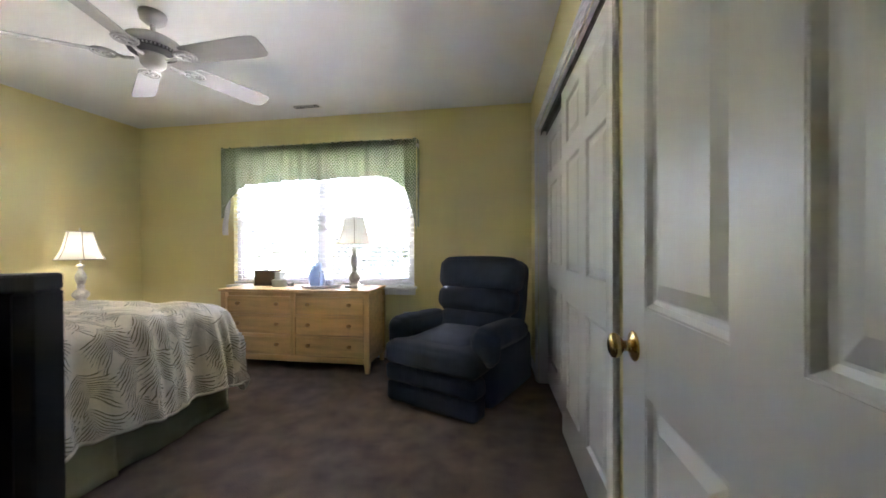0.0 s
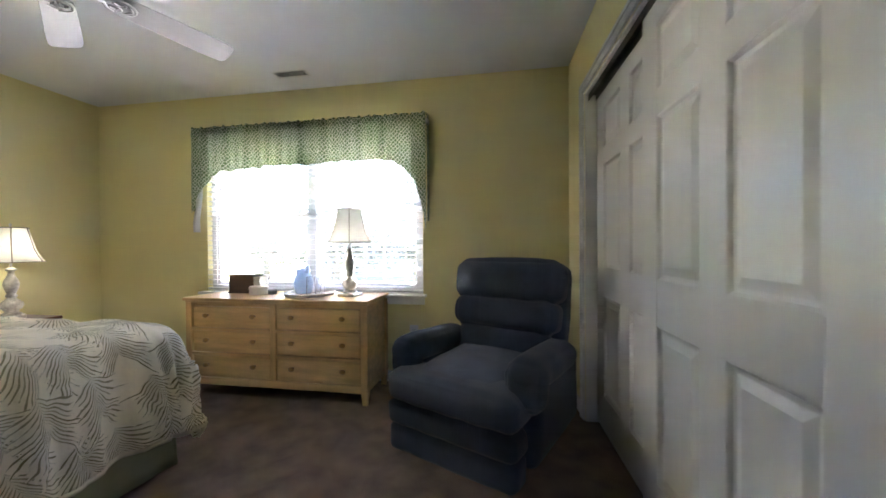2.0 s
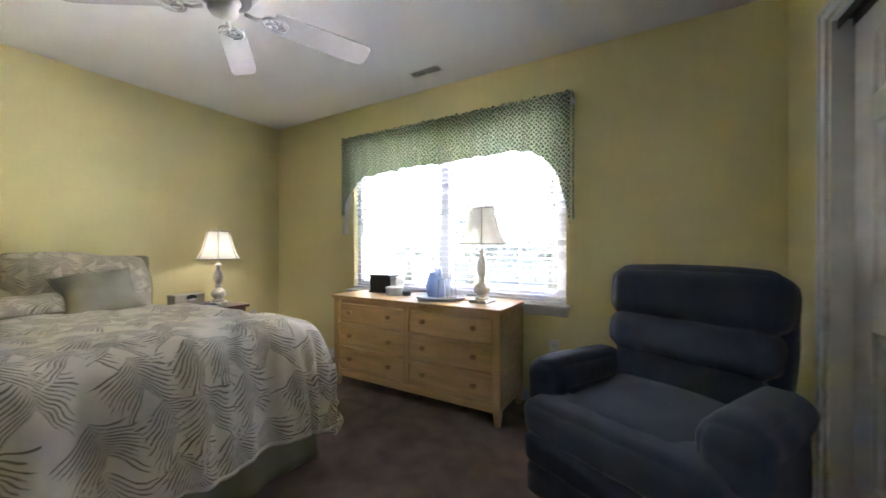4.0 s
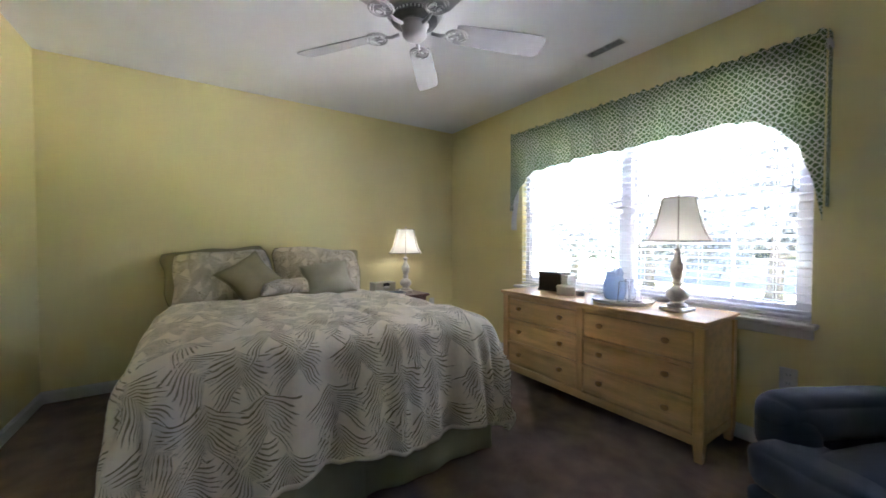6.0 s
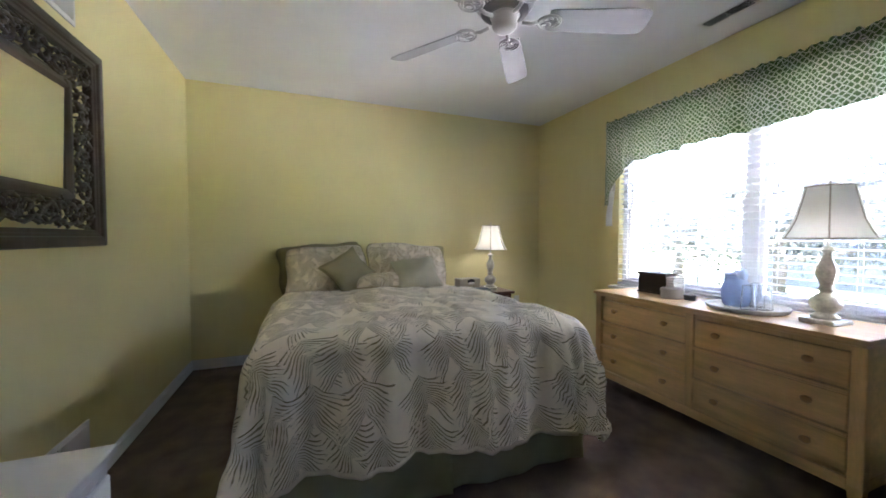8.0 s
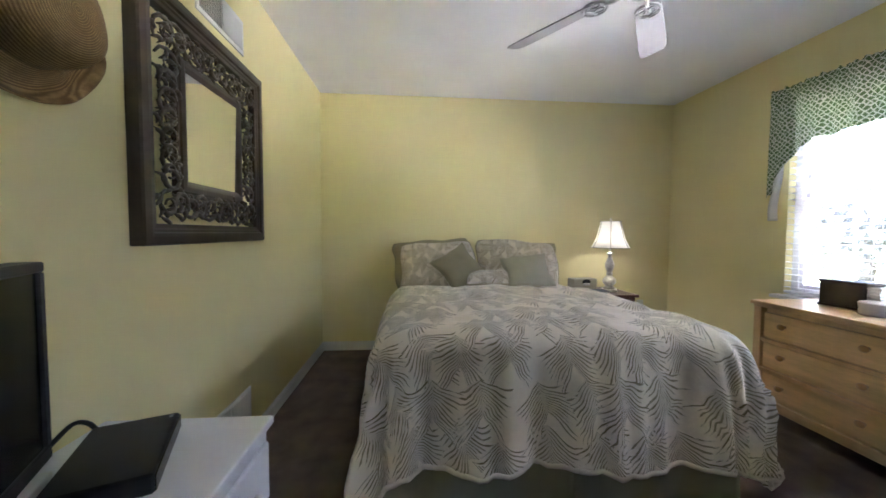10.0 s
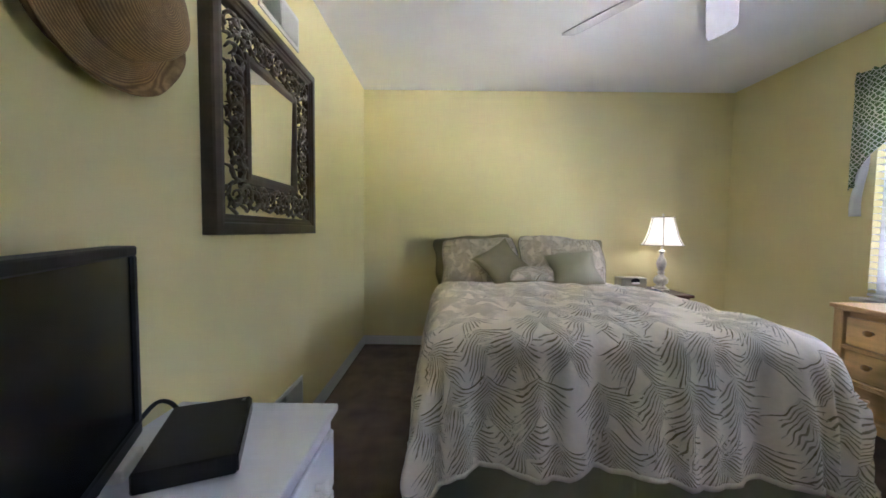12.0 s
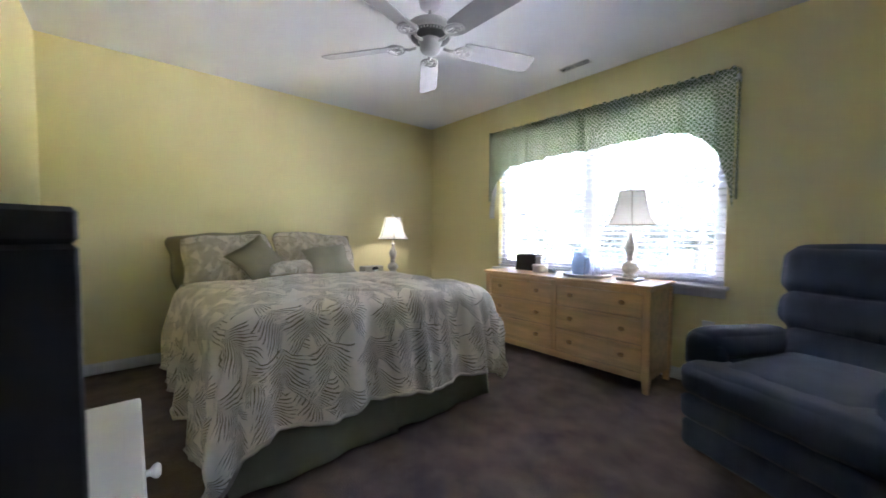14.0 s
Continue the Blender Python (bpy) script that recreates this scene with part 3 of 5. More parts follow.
for x0, x1 in ((WX0 + 0.045, wm - 0.036), (wm + 0.036, WX1 - 0.045)):
    for z0, z1, y0 in ((WZ0 + 0.04, ZM + 0.022, fy0 + 0.008), (ZM - 0.022, WZ1 - 0.045, fy0 + 0.034)):
        s = part("sash", boxes((x0, x0 + 0.028, y0, y0 + 0.024, z0, z1), (x1 - 0.028, x1, y0, y0 + 0.024, z0, z1), (x0 + 0.028, x1 - 0.028, y0, y0 + 0.024, z0, z0 + 0.036), (x0 + 0.028, x1 - 0.028, y0, y0 + 0.024, z1 - 0.030, z1)), M_VINYL, win)
        pane = part("pane", boxes((x0 + 0.026, x1 - 0.026, y0 + 0.010, y0 + 0.013, z0 + 0.034, z1 - 0.028)), M_PANE, s)
        pane.visible_shadow = False
        for k in (1, 2):
            xm = x0 + (x1 - x0) * k / 3
            part("muntin", boxes((xm - 0.008, xm + 0.008, y0 + 0.004, y0 + 0.009, z0 + 0.036, z1 - 0.030)), M_VINYL, s)
stool = bmesh.new()
add_box(stool, WX0 - 0.03, WX1 + 0.03, YW - 0.085, YW - 0.001, WZ0 - 0.024, WZ0, bevel=0.006, seg=2)
add_box(stool, WX0 + 0.001, WX1 - 0.001, YW - 0.001, fy0, WZ0 - 0.022, WZ0 + 0.002)
part("window_sill", stool, M_TRIM, win)
part("apron", boxes((WX0 - 0.012, WX1 + 0.012, YW - 0.018, YW, WZ0 - 0.085, WZ0 - 0.025), bevel=0.004), M_TRIM, win)


# ---- blinds ----
def make_blind(x0, x1, label):
    ob = base("window_blind", pose((x0 + x1) / 2, YW + 0.012, WZ1), label, "blind", group="blinds at the window")
    w = x1 - x0
    part("headrail", box(-w / 2, w / 2, -0.024, 0.030, -0.045, 0.0, bevel=0.003), M_BLIND, ob)
    part("bottom_rail", box(-w / 2, w / 2, -0.026, 0.026, WZ0 - WZ1 + 0.012, WZ0 - WZ1 + 0.030, bevel=0.004), M_BLIND, ob)
    me = None
    n, top, bot = 29, -0.075, WZ0 - WZ1 + 0.055
    for i in range(n):
        z = top + (bot - top) * i / (n - 1)
        if me is None:
            bm = bmesh.new()
            prof = [(-0.025, -0.0030), (-0.012, 0.0), (0.0, 0.0012), (0.012, 0.0), (0.025, -0.0030)]
            up = [[bm.verts.new((x, y, zz + dz)) for y, zz in prof] for dz in (0.0014, -0.0014) for x in (-w / 2 + 0.004, w / 2 - 0.004)]
            a, b, c, d = up
            for k in range(4):
                bm.faces.new((a[k], b[k], b[k + 1], a[k + 1]))
                bm.faces.new((c[k], c[k + 1], d[k + 1], d[k]))
            bm.faces.new((a[0], c[0], d[0], b[0]))
            bm.faces.new((a[4], b[4], d[4], c[4]))
            bm.faces.new((a[0], a[1], a[2], a[3], a[4], c[4], c[3], c[2], c[1], c[0]))
            bm.faces.new((b[0], d[0], d[1], d[2], d[3], d[4], b[4], b[3], b[2], b[1]))
            bmesh.ops.recalc_face_normals(bm, faces=list(bm.faces))
            s = part("slat", bm, M_BLIND, ob)
            me = s.data
        else:
            s = new("slat", me)
            s.parent = ob
        s.matrix_basis = pose(0, 0, z, -5, 0, 0)
    for x in (-w / 2 + 0.14, 0.0, w / 2 - 0.14):
        for y in (-0.027, 0.027):
            part("ladder_cord", tube([(x, y, -0.045), (x, y, WZ0 - WZ1 + 0.03)], 0.0011, 5), M_CORD, ob)
    part("tilt_wand", tube([(w / 2 - 0.07, -0.034, -0.045), (w / 2 - 0.068, -0.036, -0.66)], 0.0035, 6), M_CORD, ob)
    part("cord_tassel", lathe([(0.0, 0.02), (0.004, 0.018), (0.009, 0.0), (0.009, -0.012), (0.0, -0.014)], 10, m=pose(w / 2 - 0.068, -0.036, -0.67)), M_GREY, ob, smooth=True)
    return ob


make_blind(WX0 + 0.006, wm - 0.003, "white two-inch slatted blind, slats open, in the window")
make_blind(wm + 0.003, WX1 - 0.006, "white two-inch slatted blind, slats open, in the window")

# ---- valance ----
VX0, VX1, VZ = -2.703, -0.608, 2.142
EDGE = [(0.0, 1.40), (0.010, 1.42), (0.028, 1.55), (0.075, 1.685), (0.13, 1.745), (0.20, 1.760), (0.30, 1.765), (0.40, 1.785), (0.47, 1.775), (0.55, 1.775), (0.62, 1.79), (0.70, 1.785), (0.78, 1.795), (0.85, 1.785), (0.91, 1.72), (0.955, 1.61), (0.985, 1.40), (1.0, 1.23)]


def hem(s):
    for (a, za), (b, zb) in zip(EDGE, EDGE[1:]):
        if s <= b:
            z = za + (zb - za) * (s - a) / (b - a)
            return z + 0.006 * math.sin(s * 95) * (0.1 < s < 0.9)
    return EDGE[-1][1]


def valance_point(s, t):
    x = VX0 + (VX1 - VX0) * s
    z = VZ + (hem(s) - VZ) * t
    fold = 0.017 * math.sin(s * 58 + 2.0 * noise.noise(Vector((s * 6, 0, 3)))) + 0.009 * math.sin(s * 131 + 1)
    gather = 0.004 * math.sin(s * 420) * max(0.0, 1 - t * 5)
    rod = 0.012 * math.exp(-((VZ - z - 0.06) / 0.022) ** 2)
    wave = (0.35 + 0.65 * t) * fold
    return (x, YW - 0.085 - wave - gather - rod * 0.6, z + (0.006 * math.sin(s * 300) + 0.005 * math.sin(s * 173)) * max(0.0, 1 - t * 8))


val = base("valance", pose(0, 0, 0), "green cotton valance with cream lattice print, scalloped hem, white lining", "valance")
part("curtain", grid_mesh(260, 26, valance_point, lambda s, t: (s * 2.3, (VZ - hem(s)) * t), 0.002), M_VAL, val, smooth=True)
part("rod", tube([(VX0 + 0.004, YW - 0.075, VZ - 0.055), (VX1 - 0.004, YW - 0.075, VZ - 0.055)], 0.008, 10), M_TRIM, val)
for s, x in ((0, VX0), (1, VX1)):
    part("return_panel", grid_mesh(6, 20, lambda a, b, x=x, s=s: (x + (0.004 if s else -0.004), YW - 0.078 + 0.074 * a, VZ + ((1.30 if s else 1.42) - VZ) * b), lambda a, b: (a * 0.08, b * 0.75), 0.002), M_VAL, val, smooth=True)
    part("rod_bracket", box(x - 0.010, x + 0.010, YW - 0.08, YW - 0.002, VZ - 0.075, VZ - 0.045), M_TRIM, val)


def lining_point(a, b):
    x = VX0 - 0.012 + 0.095 * a * (1 - 0.35 * b) + 0.014 * math.sin(b * 6)
    return (x, YW - 0.060 + 0.012 * math.sin(a * 5 + b * 3), 1.62 - 0.385 * b + 0.10 * a * (1 - b))


part("lining", grid_mesh(10, 22, lining_point, None, 0.0015), M_LINING, val, "white lining turned out at the end", smooth=True)
part("lining", grid_mesh(10, 22, lambda a, b: (VX1 - 0.012 - 0.055 * a * (1 - b), YW - 0.055 + 0.008 * math.sin(a * 5), 1.66 - 0.36 * b), None, 0.0015), M_LINING, val, "white lining behind the drop", smooth=True)


# ---- bed ----
BX0, BX1, BY0, BY1, BZ = -3.76, -1.70, 1.13, 2.64, 0.705
bed = base("bed", pose((BX0 + BX1) / 2, (BY0 + BY1) / 2, 0), "queen bed with an olive bed skirt under a palm-print comforter", "bed")
cx, cy = (BX0 + BX1) / 2, (BY0 + BY1) / 2


def at_bed(bm):
    bmesh.ops.translate(bm, vec=(-cx, -cy, 0), verts=list(bm.verts))
    return bm


part("box_spring", at_bed(rounded(BX1 - BX0 - 0.02, BY1 - BY0 - 0.04, 0.20, 0.03, m=pose(cx, cy, 0.30), n=6)), M_LINING, bed, "pale box spring", smooth=True)
part("mattress", at_bed(rounded(BX1 - BX0 - 0.02, BY1 - BY0 - 0.02, 0.27, 0.06, m=pose(cx, cy, 0.537), n=6)), M_LINING, bed, "white mattress", smooth=True)
for x in (BX0 + 0.08, BX1 - 0.10):
    for y in (BY0 + 0.1, BY1 - 0.1):
        part("leg", at_bed(box(x - 0.025, x + 0.025, y - 0.025, y + 0.025, 0.0, 0.20, bevel=0.004)), M_BLACK, bed)


def skirt(p0, p1, out, wave=0.010):
    (x0, y0), (x1, y1) = p0, p1

    def fn(s, t):
        f = wave * (0.3 + t) * (math.sin(s * 9 + x0) + 0.5 * math.sin(s * 23 + y1))
        return (x0 + (x1 - x0) * s + out[0] * (f + 0.02 * t), y0 + (y1 - y0) * s + out[1] * (f + 0.02 * t), 0.40 - 0.392 * t)
    return at_bed(grid_mesh(40, 8, fn, None, 0.002))


SX = BX1 + 0.025
part("bed_skirt", skirt((SX, BY0 + 0.0), (SX, 1.915), (1, 0)), M_SKIRT, bed, smooth=True)
part("bed_skirt", skirt((SX - 0.012, 1.925), (SX - 0.012, BY1), (1, 0)), M_SKIRT, bed, smooth=True)
part("bed_skirt", skirt((BX0, BY0 + 0.01), (SX - 0.02, BY0 + 0.01), (0, -1)), M_SKIRT, bed, smooth=True)
part("bed_skirt", skirt((BX0, BY1), (SX - 0.03, BY1), (0, 1)), M_SKIRT, bed, smooth=True)

# comforter: a sheet laid over the mattress and hanging at three sides
CL0, OF, OL, OR = -3.50, 0.60, 0.66, 0.575
R = 0.11


def hang(s, flare=0.13):
    """Outward and downward travel of cloth that runs s past the edge."""
    q = math.pi / 2 * R
    if s < q:
        return R * math.sin(s / R), R * (1 - math.cos(s / R))
    return R + flare * (s - q), R + (s - q) * 0.985


def comforter_point(s, t):
    ex, ey0, ey1 = BX1 - 0.055, BY0 + 0.072, BY1 - 0.115
    u = CL0 + (ex + OF - CL0) * s
    v = (ey0 - OL) + (ey1 + OR - ey0 + OL) * t
    du = max(0.0, u - ex)
    dv = max(0.0, v - ey1) - max(0.0, ey0 - v)
    x, y = min(u, ex), min(max(v, ey0), ey1)
    d = math.hypot(du, dv)
    puffy = 0.022 * noise.noise(Vector((u * 2.3, v * 2.3, 1))) + 0.012 * noise.noise(Vector((u * 6, v * 6, 5))) - 0.016 * max(0.0, 1 - abs(noise.noise(Vector((u * 2.1 + 3, v * 3.4, 11)))) * 7)
    z = BZ + 0.03 + puffy - 0.065 * max(0.0, (-2.7 - u) / 0.8)
    z += 0.02 * (1 - ((v - cy) / 0.85) ** 2) if abs(v - cy) < 0.85 else 0
    if d > 0:
        ox, oy = du / d, dv / d
        dh = d if dv <= 0 else (du ** 5 + dv ** 5) ** 0.2
        h, drop = hang(dh, 0.13 - 0.05 * min(1.0, -dv / d) if dv <= 0 else 0.13 - 0.09 * min(1.0, abs(dv) / d) * max(0.0, min(1.0, (-1.9 - u) / 0.6)))
        per = v if du > abs(dv) else u
        per = per + 0.35 * math.atan2(abs(dv), du + 1e-6)
        corner = min(1.0, 2.2 * min(du, abs(dv)) / (d + 1e-6))
        amp = min(1.0, d / 0.45) ** 1.4
        f = amp * (0.031 * math.sin(per * 13 + 2.2 * noise.noise(Vector((per * 3, 2, 7)))) + 0.016 * math.sin(per * 31 + 3.0 * noise.noise(Vector((per * 5, 4, 1)))) + 0.006 * math.sin(per * 71))
        turn = math.atan2(max(0.0, -dv), du + 1e-6)
        f += amp * (0.060 * math.exp(-((turn - 0.62) / 0.13) ** 2) - 0.045 * math.exp(-((turn - 0.30) / 0.13) ** 2) + 0.030 * math.exp(-((turn - 1.0) / 0.15) ** 2)) * (dv < 0)
        f += 0.025 * amp * corner + (0.165 * math.sin(min(1.0, d / 0.5) * 2.0) * (1 - 0.4 * corner) * max(0.0, min(1.0, (u + 2.5) / 0.7)) * min(1.0, dv / d) if dv > 0 else 0.0) + 0.02 * noise.noise(Vector((u * 4, v * 4, 9)))
        x, y, z = x + ox * (h + f), y + oy * (h + f), z - drop
        low = 0.03
        if z < low:
            x, y, z = x + ox * (low - z) * 0.15, y + oy * (low - z) * 0.15, low
        if du > 0:
            z += 0.012 * math.sin(v * 11) * amp + 0.045 * amp * math.exp(-((v - 1.5) / 0.3) ** 2) * (dv == 0)
    return (x, y, z)


def comforter_uv(s, t):
    return (t * (BY1 - BY0 + OL + OR), -s * (BX1 + OF - CL0))


com = put("comforter", grid_mesh(120, 130, comforter_point, comforter_uv, 0.018), M_PALM, smooth=True)
rim = [comforter_point(k / 60, 0.0) for k in range(60)] + [comforter_point(1.0, k / 90) for k in range(90)] + [comforter_point(1 - k / 60, 1.0) for k in range(61)]
part("hem", tube(rim, 0.010, 6), M_PALM_EDGE, com, "plain stitched cream hem", smooth=True)
tagged(com, "off-white comforter with olive palm frond print, draped over the bed", "comforter")


def cushion(name, m, w, d, h, material, label, seed, group="", power=2.6, corner=0.0, pinch=0.06):
    body, rim = puff(w, d, h, seed=seed, power=power, corner=corner, pinch=pinch)
    ob = put(name, body, material, smooth=True)
    ob.matrix_basis = m
    part("piping", tube(rim, 0.0045, 6), M_OLIVE if material is M_PALM2 else material, ob, "olive corded edge" if material is M_PALM2 else "", smooth=True)
    return tagged(ob, label, "pillow", group)


def sham(x, y, z, lean, seed, turn, w, d, h, material, label):
    return cushion("pillow_sham", pose(x, y, z) @ pose(0, 0, 0, 0, 90 - lean, 0) @ pose(0, 0, 0, 0, 0, 90 + turn), w, d, h, material, label, seed, "shams at the head of the bed", power=2.7, corner=0.10)


sham(-3.655, 1.455, 0.855, 12, 1.0, 5, 0.74, 0.47, 0.15, M_OLIVE, "plain olive pillow standing against the wall behind the shams")
sham(-3.655, 2.285, 0.84, 12, 4.0, -4, 0.74, 0.47, 0.15, M_OLIVE, "plain olive pillow standing against the wall behind the shams")
sham(-3.475, 1.495, 0.83, 31, 7.0, 4, 0.72, 0.52, 0.25, M_PALM2, "plump palm-print pillow sham propped against the olive pillow")
sham(-3.465, 2.20, 0.84, 30, 11.0, -5, 0.77, 0.54, 0.26, M_PALM2, "plump palm-print pillow sham propped against the olive pillow")
cushion("throw_pillow", pose(-3.29, 1.665, 0.838) @ pose(0, 0, 0, 0, 56, 8) @ pose(0, 0, 0, 0, 0, 33), 0.38, 0.36, 0.14, M_OLIVE, "square olive throw pillow set on its corner against the sham", 2.0, "throw pillows on the bed", pinch=0.11)
cushion("throw_pillow", pose(-3.18, 2.20, 0.815) @ pose(0, 0, 0, 0, 48, -14) @ pose(0, 0, 0, 0, 0, 12), 0.35, 0.39, 0.18, M_SAGE, "square sage green throw pillow leaning on the sham", 6.0, "throw pillows on the bed", pinch=0.13)
cushion("bolster_pillow", pose(-3.22, 1.92, 0.765) @ pose(0, 0, 0, 0, 18, 0), 0.24, 0.46, 0.13, M_PALM2, "small palm-print lumbar pillow lying between the throw pillows", 9.0)

# ---- lamps ----
SHADE = [(0.168, 0.405), (0.146, 0.445), (0.124, 0.495), (0.108, 0.560), (0.094, 0.620), (0.088, 0.650)]


def table_lamp(m, label, lit):
    ob = base("table_lamp", m, label, "lamp", group="matching table lamps")
    part("foot", box(-0.068, 0.068, -0.068, 0.068, 0.0, 0.022, bevel=0.006, seg=2), M_SILVER, ob)
    part("body", lathe([(0.050, 0.022), (0.053, 0.032), (0.046, 0.040), (0.036, 0.046), (0.034, 0.056), (0.052, 0.070), (0.060, 0.090), (0.056, 0.112), (0.040, 0.130), (0.026, 0.142), (0.022, 0.150), (0.030, 0.158), (0.030, 0.166), (0.022, 0.174), (0.026, 0.190), (0.036, 0.216), (0.041, 0.246), (0.036, 0.272), (0.024, 0.296), (0.017, 0.318), (0.015, 0.335), (0.026, 0.346), (0.030, 0.352), (0.020, 0.360), (0.011, 0.366)], 36), M_SILVER, ob, smooth=True)
    part("stem", tube([(0, 0, 0.364), (0, 0, 0.655)], 0.006, 10), M_SILVER, ob)
    part("finial", lathe([(0.007, 0.650), (0.009, 0.656), (0.004, 0.662), (0.009, 0.672), (0.006, 0.680), (0.0, 0.684)], 14), M_SILVER, ob, smooth=True)
    bm = bmesh.new()
    for rr in (0.0, -0.0018):
        rings = []
        for r, z in SHADE:
            ring = []
            for i in range(48):
                a = 2 * math.pi * i / 48
                scallop = 1 - 0.010 * abs(math.sin(3 * a))
                ring.append(bm.verts.new(((r * scallop + rr) * math.cos(a), (r * scallop + rr) * math.sin(a), z)))
            rings.append(ring)
        for a, b in zip(rings, rings[1:]):
            for i in range(48):
                q = (a[i], a[(i + 1) % 48], b[(i + 1) % 48], b[i])
                bm.faces.new(q if rr == 0.0 else q[::-1])
    sh = part("shade", bm, M_SHADE, ob, "cream silk bell shade", smooth=True)
    for k in range(6):
        a = 2 * math.pi * k / 6
        part("rib", tube([((r + 0.0015) * math.cos(a), (r + 0.0015) * math.sin(a), z) for r, z in SHADE], 0.0030, 6), M_RIB, sh)
    for r, z in (SHADE[0], SHADE[-1]):
        part("binding", tube([((r + 0.001) * math.cos(a), (r + 0.001) * math.sin(a), z) for a in [2 * math.pi * i / 32 for i in range(33)]], 0.0038, 6), M_RIB, sh)
    for k in range(3):
        a = 2 * math.pi * k / 3
        part("spider_arm", tube([(0, 0, 0.648), (0.086 * math.cos(a), 0.086 * math.sin(a), 0.648)], 0.002, 5), M_SILVER, sh)
    part("bulb", lathe([(0.012, 0.44), (0.014, 0.455), (0.026, 0.475), (0.030, 0.495), (0.024, 0.515), (0.0, 0.526)], 16), M_BULB if lit else M_CERAMIC, ob, "lit bulb" if lit else "unlit bulb", smooth=True)
    return ob


M_BULB = glow_mat("lit_bulb", (1.0, 0.91, 0.77), LAMP_GLOW)
table_lamp(pose(-3.50, 3.095, 0.602, 0, 0, -28), "lit silver table lamp with cream bell shade on the nightstand", True)
table_lamp(pose(-1.165, 3.64, RZ, 0, 0, -7), "unlit silver table lamp with cream bell shade on the dresser", False)

# ---- nightstand ----
NX0, NX1, NY0, NY1, NZ = -3.78, -3.285, 2.76, 3.255, 0.60
ns = base("nightstand", pose((NX0 + NX1) / 2, (NY0 + NY1) / 2, 0), "dark cherry wood nightstand with a drawer beside the bed", "nightstand")
hw, hd = (NX1 - NX0) / 2, (NY1 - NY0) / 2
part("top", box(-hw, hw, -hd, hd, NZ - 0.024, NZ, bevel=0.006, seg=2), M_CHERRY, ns)
part("body", box(-hw + 0.02, hw - 0.025, -hd + 0.025, hd - 0.025, 0.10, NZ - 0.0245, bevel=0.002), M_CHERRY, ns)
for z0, z1 in ((0.40, 0.555), (0.13, 0.38)):
    dr = part("drawer", box(hw - 0.0245, hw - 0.008, -hd + 0.05, hd - 0.05, z0, z1, bevel=0.004), M_CHERRY, ns)
    part("knob", lathe([(0.006, 0), (0.006, 0.012), (0.014, 0.018), (0.012, 0.026), (0.0, 0.028)], 14, m=pose(hw - 0.008, 0, (z0 + z1) / 2, 0, 90, 0)), M_BRASS, dr, "brass knob", smooth=True)
for x in (-hw + 0.045, hw - 0.05):
    for y in (-hd + 0.05, hd - 0.05):
        part("leg", box(x - 0.02, x + 0.02, y - 0.02, y + 0.02, 0, 0.10), M_CHERRY, ns)

tissue = base("tissue_box", pose(-3.63, 2.895, NZ + 0.001, 0, 0, 4), "low cream tissue box with a dark slot on the nightstand", "tissue box")
part("box", box(-0.06, 0.06, -0.12, 0.12, 0, 0.105, bevel=0.004), M_CARD, tissue)
# No hole is cut: a dark disc carries the shade of the opening.
part("slot", lathe([(0.0, 0.0), (0.042, 0.0), (0.042, 0.003), (0.0, 0.003)], 24, m=pose(0.0595, 0.01, 0.078, 0, 90, 0) @ Matrix.Diagonal((0.55, 1, 1, 1))), M_SLOT_SHADE, tissue, "dark oval disc standing for the shaded opening")
part("tissue", rounded(0.02, 0.06, 0.022, 0.008, m=pose(0.068, 0.01, 0.056), n=4, seed=2), M_PAPER, tissue, "white tissue", smooth=True)
book = base("book", pose(-3.40, 2.905, NZ + 0.001, 0, 0, 78), "dark blue book lying on the nightstand", "book")
part("cover", boxes((-0.11, 0.11, -0.075, 0.075, 0, 0.003), (-0.11, 0.11, -0.075, 0.075, 0.023, 0.026), (-0.11, 0.11, 0.0745, 0.078, 0.0, 0.026)), M_BLUE, book)
part("pages", box(-0.105, 0.105, -0.07, 0.074, 0.0035, 0.0225), M_PAPER, book)


# ---- dresser ----
RX0, RX1, RY0, RY1 = -2.388, -0.932, 3.392, 3.862
dresser = base("dresser", pose((RX0 + RX1) / 2, (RY0 + RY1) / 2, 0), "honey maple six-drawer dresser under the window", "dresser")
rw, rd = (RX1 - RX0) / 2, (RY1 - RY0) / 2
part("top", box(-rw, rw, -rd, rd, RZ - 0.022, RZ, bevel=0.005, seg=2), M_MAPLE, dresser)
part("top_moulding", box(-rw + 0.012, rw - 0.012, -rd + 0.012, rd - 0.008, RZ - 0.036, RZ - 0.0225, bevel=0.004), M_MAPLE, dresser)
for x in (-rw + 0.034, rw - 0.034):
    for y, nm in ((-rd + 0.045, "front"), (rd - 0.035, "back")):
        bm = bmesh.new()
        add_box(bm, x - 0.025, x + 0.025, y - 0.025, y + 0.025, 0.11, RZ - 0.0365, bevel=0.003)
        r0 = [bm.verts.new((x + a * 0.025, y + b * 0.025, 0.111)) for a, b in ((-1, -1), (1, -1), (1, 1), (-1, 1))]
        r1 = [bm.verts.new((x + a * 0.017, y + b * 0.017, 0.0)) for a, b in ((-1, -1), (1, -1), (1, 1), (-1, 1))]
        for i in range(4):
            bm.faces.new((r1[i], r1[(i + 1) % 4], r0[(i + 1) % 4], r0[i]))
        bm.faces.new(r1[::-1])
        part("post", bm, M_MAPLE_V, dresser)
